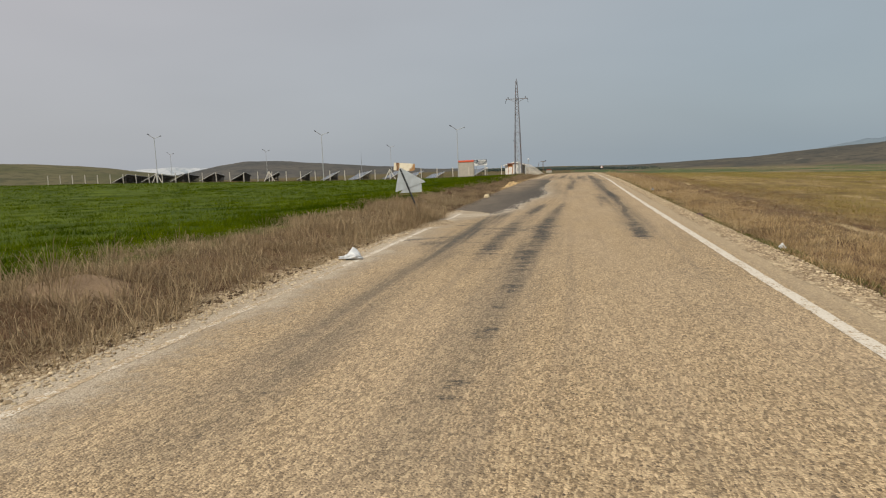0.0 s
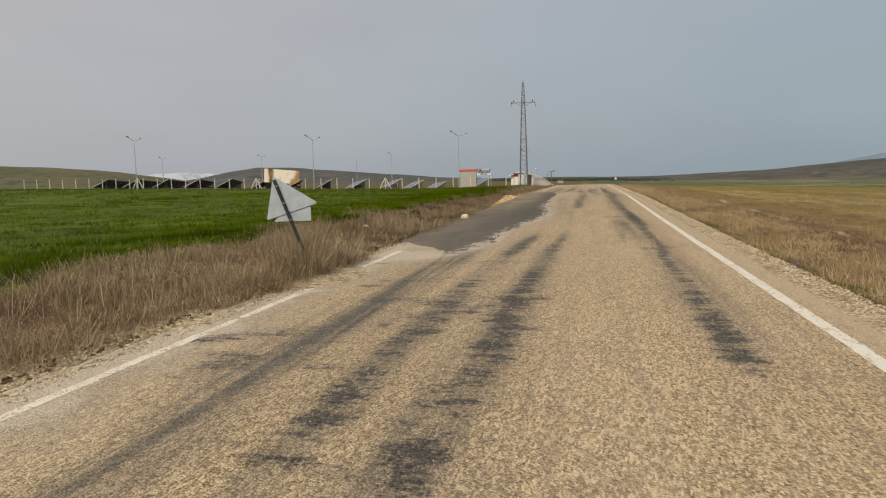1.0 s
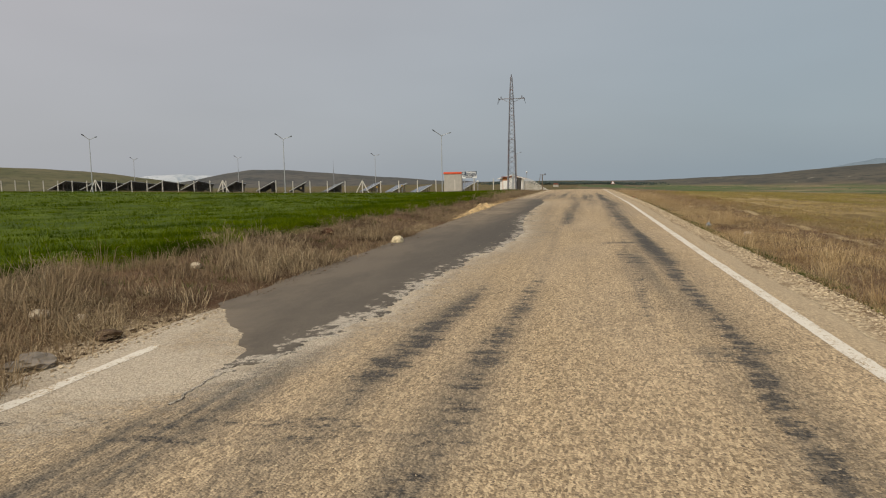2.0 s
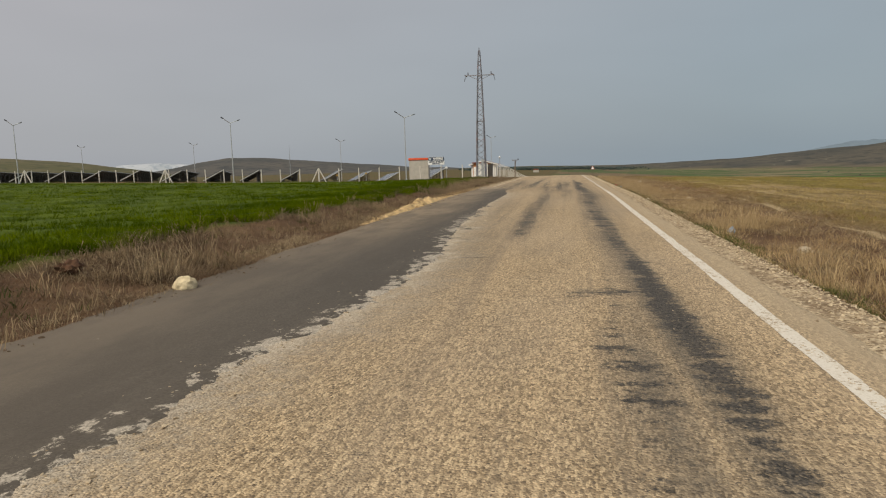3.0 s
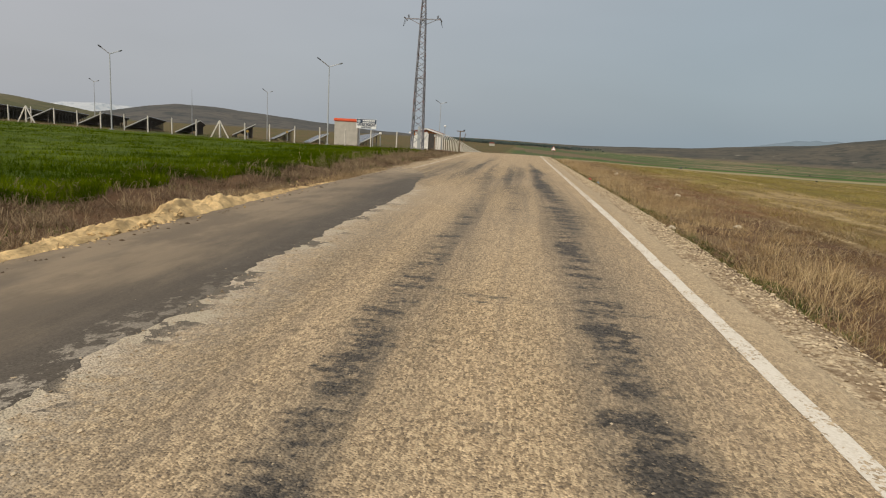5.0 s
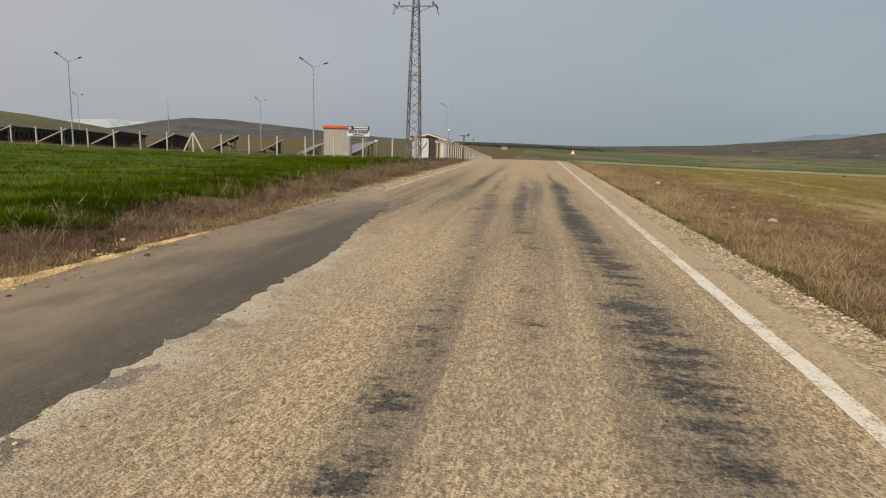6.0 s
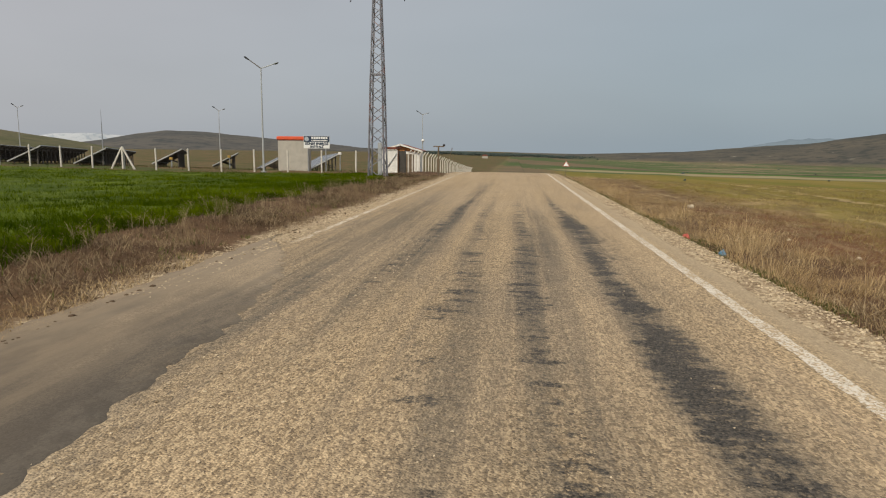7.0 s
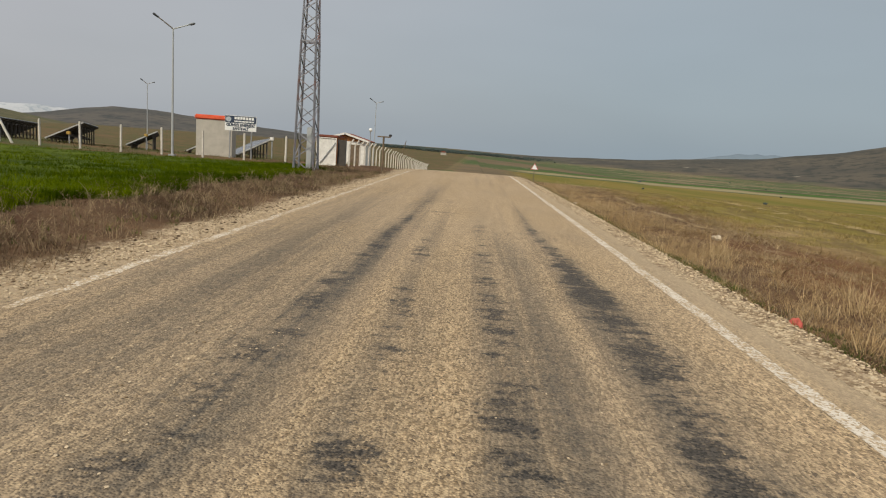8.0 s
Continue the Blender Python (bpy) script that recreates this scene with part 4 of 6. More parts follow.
# ---- vegetation ----
def grass(name, spots, heights, widths, lean, material, label, seed, per=1, joints=1, spread=0.1, tufted=False):
    """Blades standing on the ground: per blades round each spot, each bent to one side."""
    r = np.random.RandomState(seed)
    n = len(spots) * per
    out = r.normal(0, spread, (n, 2)) * (per > 1)
    base = np.repeat(np.asarray(spots, float), per, 0) + out
    size = np.clip(r.lognormal(-0.08, 0.42, len(spots)), 0.35, 1.9) if tufted else np.ones(len(spots))
    h = np.repeat(np.asarray(heights, float) * size, per) * r.uniform(0.5, 1.1, n)
    w = np.repeat(np.asarray(widths, float), per) * r.uniform(0.7, 1.3, n)
    turn, tip = r.uniform(0, 2 * np.pi, n), r.uniform(0, 2 * np.pi, n)
    if tufted:  # the blades of a tuft fall outwards, and all a little to one side
        tip = np.arctan2(out[:, 1], out[:, 0]) + r.normal(0, 0.7, n)
    z = land_z(base[:, 0], base[:, 1]) - 0.02
    side = np.stack([np.cos(turn), np.sin(turn), 0 * turn], 1) * w[:, None] / 2
    sway = r.uniform(0.1, 1.0, n)
    bend = np.stack([np.cos(tip), np.sin(tip), 0 * tip], 1) * (h * sway * lean)[:, None]
    foot = np.c_[base, z]
    up = np.c_[np.zeros((n, 2)), h]
    if joints == 1:
        verts = np.stack([foot - side, foot + side, foot + up + bend], 1).reshape(-1, 3)
        k = np.arange(n)[:, None] * 3
        faces = (k + [[0, 1, 2]]).tolist()
    else:
        mid = foot + up * 0.6 + bend * 0.35
        verts = np.stack([foot - side, foot + side, mid + side * 0.8, mid - side * 0.8, foot + up * (1 - 0.45 * sway * min(lean, 1.6))[:, None] + bend], 1).reshape(-1, 3)
        k = np.arange(n)[:, None] * 5
        quads, tris = (k + [[0, 1, 2, 3]]).tolist(), (k + [[3, 2, 4]]).tolist()
        faces = quads + tris
    ob = raw(name, verts.tolist(), faces, material)
    return tagged(ob, label, "grass", kind="stuff")


def patchy(n, x0, x1, y0, y1, seed, scale=0.5, keep=0.45):
    """Random spots, denser in some places than in others."""
    r = np.random.RandomState(seed)
    x, y = r.uniform(x0, x1, n), r.uniform(y0, y1, n)
    f = 0.45 + 0.35 * np.sin(x * 1.9 * scale + 2.1 * np.sin(y * 0.8 * scale) + seed) + 0.35 * np.sin(y * 1.5 * scale + 1.7 * np.sin(x * 1.1 * scale))
    f = f + 0.35 * np.sin(y * 5.1 * scale + 2 * np.sin(x * 4.3 * scale + seed))
    ok = r.uniform(0, 1, n) < np.clip(f + keep - 0.25, 0.04, 1)
    return np.stack([x[ok], y[ok]], 1)


def wheat_edge(y):
    return np.interp(y, [-12, 10, 25, 33, 40, 44.5, 50, 57, 68, 76, 85, 92, 98, 104], [-8.6, -8.4, -8.3, -7.9, -7.8, -7.5, -7.1, -6.8, -7.05, -7.5, -7.2, -7.6, -8.3, -9.5]) + 0.25 * np.sin(y * 0.9) + 0.15 * np.sin(y * 2.3)


def twigs(name, spots, height, material, label, seed, arms=7, width=0.006):
    """Dead branching weeds: a bent stalk with side twigs, each a thin ribbon."""
    r = np.random.RandomState(seed)
    verts, faces = [], []

    def ribbon(a, b, w):
        turn = r.uniform(0, 6.28)
        s = np.array([math.cos(turn), math.sin(turn), 0]) * w / 2
        k = len(verts)
        verts.extend([(a - s).tolist(), (a + s).tolist(), (b + s * 0.5).tolist(), (b - s * 0.5).tolist()])
        faces.append((k, k + 1, k + 2, k + 3))

    for x, y in spots:
        h = height * r.uniform(0.5, 1.25)
        foot = np.array([x, y, gz(x, y) - 0.02])
        bend = np.array([r.normal(0, 0.22), r.normal(0, 0.22), 1.0]) * h
        knee = foot + bend * 0.55
        top = foot + bend + np.array([r.normal(0, 0.12), r.normal(0, 0.12), 0]) * h
        ribbon(foot, knee, width)
        ribbon(knee, top, width * 0.8)
        for _ in range(arms):
            f = r.uniform(0.15, 0.95)
            p = foot + (knee - foot) * f / 0.55 if f < 0.55 else knee + (top - knee) * (f - 0.55) / 0.45
            way = r.uniform(0, 6.28)
            q = p + np.array([math.cos(way), math.sin(way), r.uniform(0.2, 1.3)]) * h * r.uniform(0.12, 0.34)
            ribbon(p, q, width * 0.7)
            if r.uniform() < 0.5:
                ribbon((p + q) / 2, (p + q) / 2 + np.array([r.normal(0, 1), r.normal(0, 1), 0.8]) * h * 0.1, width * 0.5)
    return tagged(raw(name, verts, faces, material), label, "weeds", kind="stuff")


# dry grass between road and wheat
def verge_left(n, seed, y0, y1, inner=-4.8, keep=0.4):
    p = patchy(n, -9.2, inner, y0, y1, seed, 0.7, keep)
    bare = (p[:, 0] + 6.7) ** 2 + (p[:, 1] - 7.4) ** 2 > 0.4
    bare &= np.sin(p[:, 0] * 2.1 + 1.3 * np.sin(p[:, 1] * 0.7)) * np.sin(p[:, 1] * 0.83 + p[:, 0]) < 0.93  # hollows of bare soil
    return p[(p[:, 0] > wheat_edge(p[:, 1]) - 0.6) & bare]


def clumps(p, a, b):
    """Uneven height of the growth over the ground."""
    return 1 + a * np.sin(p[:, 1] * 0.9 + p[:, 0]) + b * np.sin(p[:, 1] * 3.1 + 2.3 * np.sin(p[:, 0] * 2.7)) * np.sin(p[:, 0] * 4.3 + p[:, 1])


s = verge_left(7000, 3, -6, 36, -4.8, 0.25)
tall = np.interp(s[:, 0], [-9, -7.6, -5.6, -5.0, -4.8], [0.18, 0.22, 0.28, 0.26, 0.14]) * clumps(s, 0.3, 0.45)
grass("dry_grass", s, tall, np.full(len(s), 0.0079), 1.25, DRY, "dry straw-coloured grass along the roadside", 11, 14, 2, 0.09, True)
s = verge_left(4200, 14, 24, 36, -4.85, 0.6)
grass("tangled_grass", s, 0.13 * clumps(s, 0.2, 0.5), np.full(len(s), 0.006), 3.8, BANK, "tangled dark dead grass beside the asphalt", 185, 12, 2, 0.117, True)
s = verge_left(9500, 13, -6, 25, -4.85, 0.6)
grass("tangled_grass", s, 0.13 * clumps(s, 0.2, 0.5), np.full(len(s), 0.006), 3.4, GREY_STRAW, "tangled grey-brown dead grass near the road", 18, 12, 2, 0.117, True)
s = verge_left(8500, 53, 30, 104, -5.0, 0.25)
tall = np.interp(s[:, 0], [-8, -6.4, -5.2, -4.9], [0.20, 0.17, 0.12, 0.06]) * clumps(s, 0.3, 0.5)
grass("brown_weeds", s, tall, np.full(len(s), 0.007), 3.0, BANK, "brown withered weeds tangled on the bank", 15, 15, 2, 0.117, True)
s = verge_left(7500, 55, 32, 104, -5.1, 0.3)
grass("tangled_grass", s, 0.13 * clumps(s, 0.2, 0.5), np.full(len(s), 0.006), 3.8, BANK, "tangled grey dead grass on the bank", 19, 13, 2, 0.117, True)
s = verge_left(2200, 54, 34, 104, -4.95, 0.2)
grass("dry_grass", s, np.full(len(s), 0.19) * clumps(s, 0.3, 0.3), np.full(len(s), 0.0085), 1.6, DRY, "scattered straw-coloured grass on the bank", 16, 10, 2, 0.09, True)
s = patchy(1500, -5.5, -4.88, 52, 67, 64, 1.0, 0.5)
grass("dry_grass", s, np.full(len(s), 0.12), np.full(len(s), 0.006), 1.9, STRAW, "short straw-coloured grass along the asphalt", 188, 7, 2, 0.063, True)
s = patchy(3600, -5.6, -4.85, 36, 56, 63, 1.0, 0.5)
grass("dry_grass", s, np.interp(s[:, 0], [-5.6, -5.0, -4.85], [0.13, 0.10, 0.05]), np.full(len(s), 0.006), 1.9, DRY, "short straw-coloured grass along the asphalt", 20, 6, 2, 0.063, True)
s = patchy(15000, -9.0, -4.95, -6, 105, 5, 1.1, 0.8)
grass("straw_litter", s, np.full(len(s), 0.07), np.full(len(s), 0.009), 3.0, BANK, "flattened straw litter on the bank", 12, 6, 1, 0.12)
s = patchy(900, -7.4, -5.2, 25, 104, 6, 0.8, 0.15)
grass("weeds", s, np.full(len(s), 0.13), np.full(len(s), 0.018), 0.9, WEED, "low green weeds on the bank", 13, 10, 1, 0.06)
s = patchy(300, -5.6, -4.6, 16.6, 21.8, 91, 1.5, 0.7)
grass("dry_grass", s, np.full(len(s), 0.36) * clumps(s, 0.1, 0.4), np.full(len(s), 0.006), 1.5, DRY, "thick dry grass round the leaning sign", 17, 28, 2, 0.09, True)
s = np.stack([np.random.RandomState(8).uniform(-5.2, -4.55, 90), np.random.RandomState(9).uniform(18.5, 19.75, 90)], 1)
grass("dry_grass", s, np.full(len(s), 0.44), np.full(len(s), 0.007), 1.0, DRY, "tall dry grass at the foot of the leaning sign", 97, 24, 2, 0.07, True)
s = np.random.RandomState(10).normal((-4.63, 19.17), (0.12, 0.14), (46, 2))
grass("dry_grass", s, np.full(len(s), 0.55), np.full(len(s), 0.007), 0.9, DRY, "tall dry grass hiding the foot of the sign", 99, 20, 2, 0.06, True)
twigs("dead_bush", patchy(600, -7.1, -5.4, 2, 104, 15, 0.7, 0.2), 0.34, GREY_STRAW, "bare branching dead weeds on the bank", 14, 13)
twigs("dead_bush", patchy(420, -7.0, -5.5, 62, 84, 16, 0.9, 0.5), 0.42, GREY_STRAW, "thicket of bare grey weeds on the bank", 98, 16)
twigs("dead_bush", patchy(60, -7.6, -6.2, 24, 104, 95, 0.9, 0.1), 0.42, STRAW, "pale dead weed stalks beside the wheat", 94, 8, 0.008)

s = patchy(420, -7.8, -5.1, 3, 31, 181, 0.6, 0.3)
grass("straw_tufts", s, np.full(len(s), 0.42), np.full(len(s), 0.0055), 1.2, DRY, "tall pale tufts of dead grass on the bank", 182, 44, 2, 0.12, True)
twigs("dead_bush", patchy(600, -7.6, -5.2, 34, 60, 183, 0.9, 0.3), 0.26, DRY, "pale tangled stalks lying on the dark bank", 184, 14, 0.007)
twigs("dead_bush", patchy(900, -6.9, -5.3, 58, 92, 186, 1.4, -0.15), 0.3, DRY, "thick tangle of pale dead stalks on the dark bank", 187, 16, 0.006)
s = patchy(190, -6.6, -5.05, 46, 96, 191, 0.7, 0.0)
grass("straw_tufts", s, np.full(len(s), 0.3), np.full(len(s), 0.006), 1.7, DRY, "bent pale tufts of dead grass on the dark bank", 192, 40, 2, 0.14, True)

# dry grass between road and stubble
s = patchy(9500, 3.5, 6.6, -6, 112, 7, 0.7, 0.42)
s = s[np.random.RandomState(77).uniform(0, 1, len(s)) < np.interp(s[:, 1], [0, 30, 50, 110], [1, 1, 0.7, 0.6])]
tall = np.interp(s[:, 0], [3.5, 3.9, 4.7, 6.0, 8], [0.05, 0.17, 0.27, 0.2, 0.12]) * (1 + 0.3 * np.sin(s[:, 1] * 0.45 + s[:, 0]) + 0.35 * np.sin(s[:, 1] * 2.7 + 3 * s[:, 0]))
grass("dry_grass", s, tall, np.full(len(s), 0.0052), 1.6, STRAW, "dry straw-coloured grass on the sloping verge", 21, 16, 2, 0.108, True)
s = patchy(11000, 3.55, 10.5, -6, 112, 57, 0.5, 0.6)
grass("brown_weeds", s, 0.13 * clumps(s, 0.2, 0.5), np.full(len(s), 0.007), 3.0, BROWN, "brown withered weeds tangled on the sloping verge", 27, 13, 2, 0.117, True)
s = patchy(9000, 3.7, 8.5, -6, 112, 67, 0.8, 0.7)
grass("tangled_grass", s, 0.14 * clumps(s, 0.3, 0.5), np.full(len(s), 0.0079), 3.6, GREY_STRAW, "tangled grey-brown dead grass on the verge", 28, 10, 2, 0.117, True)
s = patchy(8000, 3.56, 4.3, -6, 105, 9, 0.9, 0.45)
grass("weeds", s, np.full(len(s), 0.09), np.full(len(s), 0.014), 1.2, WEED, "low green weeds below the gravel shoulder", 22, 9, 1, 0.06)
s = patchy(400, 3.95, 5.6, -4, 104, 171, 0.6, -0.05)
grass("straw_tufts", s, np.full(len(s), 0.5), np.full(len(s), 0.006), 1.1, STRAW, "tall pale tufts of dead grass beside the ditch", 172, 46, 2, 0.1, True)
s = patchy(640, 3.9, 6.6, -4, 104, 173, 0.6, 0.0)
grass("straw_tufts", s, np.full(len(s), 0.28), np.full(len(s), 0.006), 1.5, GREY_STRAW, "grey-brown tufts of dead grass beside the ditch", 174, 36, 2, 0.12, True)
twigs("dead_bush", patchy(620, 4.0, 7.4, 4, 104, 17, 0.7, 0.15), 0.6, STRAW, "pale bare weed stalks on the verge", 23, 8)
s = patchy(42000, 8.0, 30, -5, 110, 19, 0.35, 0.3)
grass("stubble", s, np.full(len(s), 0.15), np.full(len(s), 0.016), 1.4, STUBBLE, "thin tan stubble and weeds in the fallow field", 24, 4, 1, 0.12)
s = patchy(15000, 30, 90, -5, 160, 29, 0.06, 0.35)
s = s[0.9 * s[:, 0] + 0.35 * s[:, 1] < 82]
grass("stubble", s, np.full(len(s), 0.13), np.full(len(s), 0.06), 1.3, STUBBLE, "thin tan stubble far across the fallow field", 25, 2, 1, 0.2)

# rough growth behind the fence
s = patchy(9000, -75, -9.5, 105.5, 185, 121, 0.3, 0.2)
grass("rough_grass", s, np.full(len(s), 0.24) * clumps(s, 0.3, 0.4), np.full(len(s), 0.03), 1.6, WEED, "rough olive grass between the solar tables", 122, 4, 1, 0.25)
s = patchy(9000, -75, -9.5, 105.5, 185, 123, 0.3, 0.2)
grass("rough_grass", s, np.full(len(s), 0.22) * clumps(s, 0.3, 0.4), np.full(len(s), 0.03), 1.8, BANK, "withered brown grass between the solar tables", 124, 4, 1, 0.25)

# winter wheat, thick at its edge
r8 = np.random.RandomState(31)
yy = r8.uniform(-6, 104, 34000)
xx = wheat_edge(yy) - r8.exponential(2.4, 34000)
grass("wheat", np.stack([xx, yy], 1), np.full(34000, 0.19), np.full(34000, 0.013), 1.1, WHEAT, "dense young green wheat at the field's edge", 32, 6, 1, 0.06)
yy = r8.uniform(20, 104, 9000)
xx = wheat_edge(yy) - r8.uniform(-0.1, 0.6, 9000)
grass("wheat", np.stack([xx, yy], 1), np.full(9000, 0.27), np.full(9000, 0.011), 0.9, WHEAT, "tall thick wheat along the field's rim", 37, 7, 2, 0.06)
s = patchy(30000, -34, -9, -6, 104.6, 33, 0.3, 0.8)
grass("wheat", s, np.full(len(s), 0.14), np.full(len(s), 0.02), 1.3, WHEAT, "young green wheat across the field", 34, 5, 1, 0.14)
s = patchy(30000, -120, -30, 8, 104.6, 35, 0.15, 0.8)
grass("wheat", s, np.full(len(s), 0.16), np.full(len(s), 0.05), 1.3, WHEAT, "young green wheat far across the field", 36, 3, 1, 0.2)


# ---- loose stones of the shoulders ----
def pebbles(name, n, x0, x1, y0, y1, sizes, material, label, seed):
    r, shapes = random.Random(seed), []
    for _ in range(5):
        bm = pebble(bmesh.new(), (0, 0, 0), 1, r, 0.42, 0.55, 1)
        bm.verts.ensure_lookup_table()
        shapes.append((np.array([v.co[:] for v in bm.verts]), [tuple(v.index for v in f.verts) for f in bm.faces]))
        bm.free()
    verts, faces = [], []
    for _ in range(n):
        x, y = r.triangular(x0, x1, x0 + 0.4 * (x1 - x0)), r.uniform(y0, y1)
        pts, fs = shapes[r.randrange(5)]
        size = r.uniform(*sizes) * (1 if r.random() < 0.93 else 1.5)
        k, a = len(verts), r.uniform(0, 6.28)
        turn = np.array([[math.cos(a), -math.sin(a), 0], [math.sin(a), math.cos(a), 0], [0, 0, 1]])
        on_road = -4.7 < x < 2.8
        z = (road_top(x, y) if on_road else gz(x, y)) + size * 0.25
        verts += (pts @ turn.T * size + (x, y, z)).tolist()
        faces += [tuple(i + k for i in f) for f in fs]
    return tagged(raw(name, verts, faces, material), label, "gravel", kind="stuff")


GRAVEL = Mat("loose_gravel", 0.9, 0.0, 0.2)
GRAVEL = GRAVEL.done(GRAVEL.mix(GRAVEL.geo.outputs["Random Per Island"], (0.22, 0.165, 0.105), (0.56, 0.455, 0.32)))
PALE_GRAVEL = Mat("pale_gravel", 0.9, 0.0, 0.2)
PALE_GRAVEL = PALE_GRAVEL.done(PALE_GRAVEL.mix(PALE_GRAVEL.geo.outputs["Random Per Island"], (0.28, 0.21, 0.13), (0.68, 0.56, 0.39)))
SOIL = plain("dark_soil", (0.095, 0.062, 0.038), 0.95, 0, 0.3, 6)
pebbles("gravel", 15000, 2.95, 3.75, 3, 100, (0.006, 0.021), PALE_GRAVEL, "pale broken rubble at the foot of the shoulder", 45)
pebbles("gravel", 6000, 2.7, 3.5, 3, 100, (0.006, 0.017), GRAVEL, "loose pale gravel on the road's shoulder", 41)
pebbles("gravel", 4200, -4.45, -5.2, 3, 25, (0.006, 0.02), GRAVEL, "loose pale gravel and clods beside the road", 42)
pebbles("gravel", 3200, -4.35, -5.35, 3, 18, (0.006, 0.024), PALE_GRAVEL, "pale rubble on the shoulder", 38)
pebbles("gravel", 3000, -4.3, -5.3, 64, 100, (0.006, 0.02), PALE_GRAVEL, "loose pale gravel on the worn shoulder", 40)
pebbles("gravel", 2600, -1.6, -2.9, 24, 70, (0.006, 0.014), GRAVEL, "loose chippings along the patch's edge", 43)
pebbles("gravel", 2600, -4.3, 2.7, 4, 75, (0.005, 0.010), GRAVEL, "stray chippings on the road", 44)


# ---- roadside things ----
def lump(name, at, size, material, label, category, seed, flat=0.7, level=2, rough=0.16, group=""):
    r = random.Random(seed)
    bm = pebble(bmesh.new(), (0, 0, 0), size, r, rough * 0.4, flat, max(3, level))
    for v in bm.verts:
        p = v.co / size
        v.co *= 1 + rough * 1.5 * noise.fractal(p * 1.3 + Vector((seed, 0, 0)), 0.8, 2.1, 4) - 0.12 * abs(noise.noise(p * 3.1 + Vector((0, seed, 0))))
    ob = part(name, bm, material, None, label, False)
    on_road = -4.7 < at[0] < 2.8
    ob.location = (at[0], at[1], (road_top(*at) if on_road else gz(*at)) + size * flat * 0.55)
    return tagged(ob, label, category, group)


def plastic_bag(at, size, material, label, seed, flat=0.75, slump=0.0):
    """A crumpled bag with a gathered neck; slump: how far its empty end trails along the ground."""
    bm = bmesh.new()
    bmesh.ops.create_icosphere(bm, subdivisions=4, radius=1)
    for v in bm.verts:
        p = v.co.normalized()
        fold = noise.fractal(p * 1.6 + Vector((seed, 0, 0)), 0.9, 2.2, 3)
        crease = abs(noise.noise(p * 4.1 + Vector((0, seed, 0))))
        k = 1 + 0.36 * fold - 0.22 * crease
        neck = max(0.0, p.z - 0.55) * 1.1
        v.co = Vector((p.x * k * (1 - 0.5 * neck), p.y * k * 0.8 * (1 - 0.5 * neck), p.z * k * flat * (1 if p.z > 0 else 0.6) + neck * 0.6)) * size
        if slump:
            u = v.co.x / size
            v.co.z = (v.co.z + 0.4 * size) * (0.24 + 0.58 * math.exp(-((u - 0.35) / 0.42) ** 2)) - 0.4 * size + 0.03 * size * noise.noise(p * 9)
            v.co.x *= 1 + slump
    ob = part("plastic_bag", bm, material, None, "", True)
    on_road = -4.7 < at[0] < 2.8
    ob.location = (at[0], at[1], (road_top(*at) if on_road else gz(*at)) + size * flat * 0.62)
    return tagged(ob, label, "bag")


plastic_bag((-4.42, 11.85), 0.17, PLASTIC, "crumpled white plastic bag slumped at the road's edge", 3, 0.85, 0.6)
plastic_bag((4.05, 14.8), 0.07, PLASTIC, "small crumpled white bag caught in dry grass", 13, 1.0)
plastic_bag((3.84, 72.8), 0.09, RED_PLASTIC, "crumpled red plastic bag in the verge", 5)
plastic_bag((4.4, 42.6), 0.09, plain("grey_plastic", (0.22, 0.26, 0.31), 0.45, 0, 0.2, 12), "crumpled blue-grey plastic bag in dry grass", 11, 1.0)
plastic_bag((3.98, 70.5), 0.065, BLUE_PLASTIC, "crumpled blue plastic bag in dry grass", 7, 1.15)
plastic_bag((3.7, 22.4), 0.14, PURPLE, "dark purple rag lying in the verge", 9, 0.4)
lump("stone_block", (-4.72, 33.6), 0.155, plain("cream_stone", (0.64, 0.53, 0.34), 0.9, 0, 0.25, 7), "cream limestone block at the edge of the asphalt", "stone", 5, 0.85, 3, 0.09)
for k, (x, y, sz) in enumerate(((5.0, 39.4, 0.13), (6.8, 67.4, 0.12), (6.5, 82.8, 0.14), (3.95, 91.5, 0.1), (6.8, 71.0, 0.06), (6.45, 73.6, 0.05), (5.4, 24.0, 0.05), (6.0, 22.5, 0.06), (-6.6, 27.5, 0.1), (-7.0, 60.5, 0.05), (-7.3, 71.0, 0.06), (5.9, 57.0, 0.10), (-5.6, 16.2, 0.09), (-6.3, 23.8, 0.11), (3.9, 55.2, 0.09), (-5.9, 24.0, 0.07))):
    lump("stone", (x, y), sz, STONE, "pale rounded fieldstone lying in the verge", "stone", 20 + k, 0.65, 2, 0.14, "stones in the verges")
lump("tree_stump", (-6.75, 33.9), 0.17, plain("red_brown_root", (0.085, 0.042, 0.022), 0.9, 0, 0.35, 8), "weathered red-brown root stump lying on the bank", "stump", 64, 0.7, 3, 0.3)
for k, (x, y, size) in enumerate(((-5.0, 21.0, 0.1), (-5.05, 23.4, 0.14), (-4.95, 20.3, 0.07))):
    lump("mud_clod", (x, y), size, SOIL, "dark clod of soil beside the road", "clod", 65 + k, 0.5, 3, 0.3, "clods beside the road")
lump("mud_clod", (-4.98, 22.3), 0.2, plain("grey_mud", (0.20, 0.17, 0.14), 0.95, 0, 0.3, 8), "flat grey clod of mud beside the road", "clod", 61, 0.4, 3, 0.3)

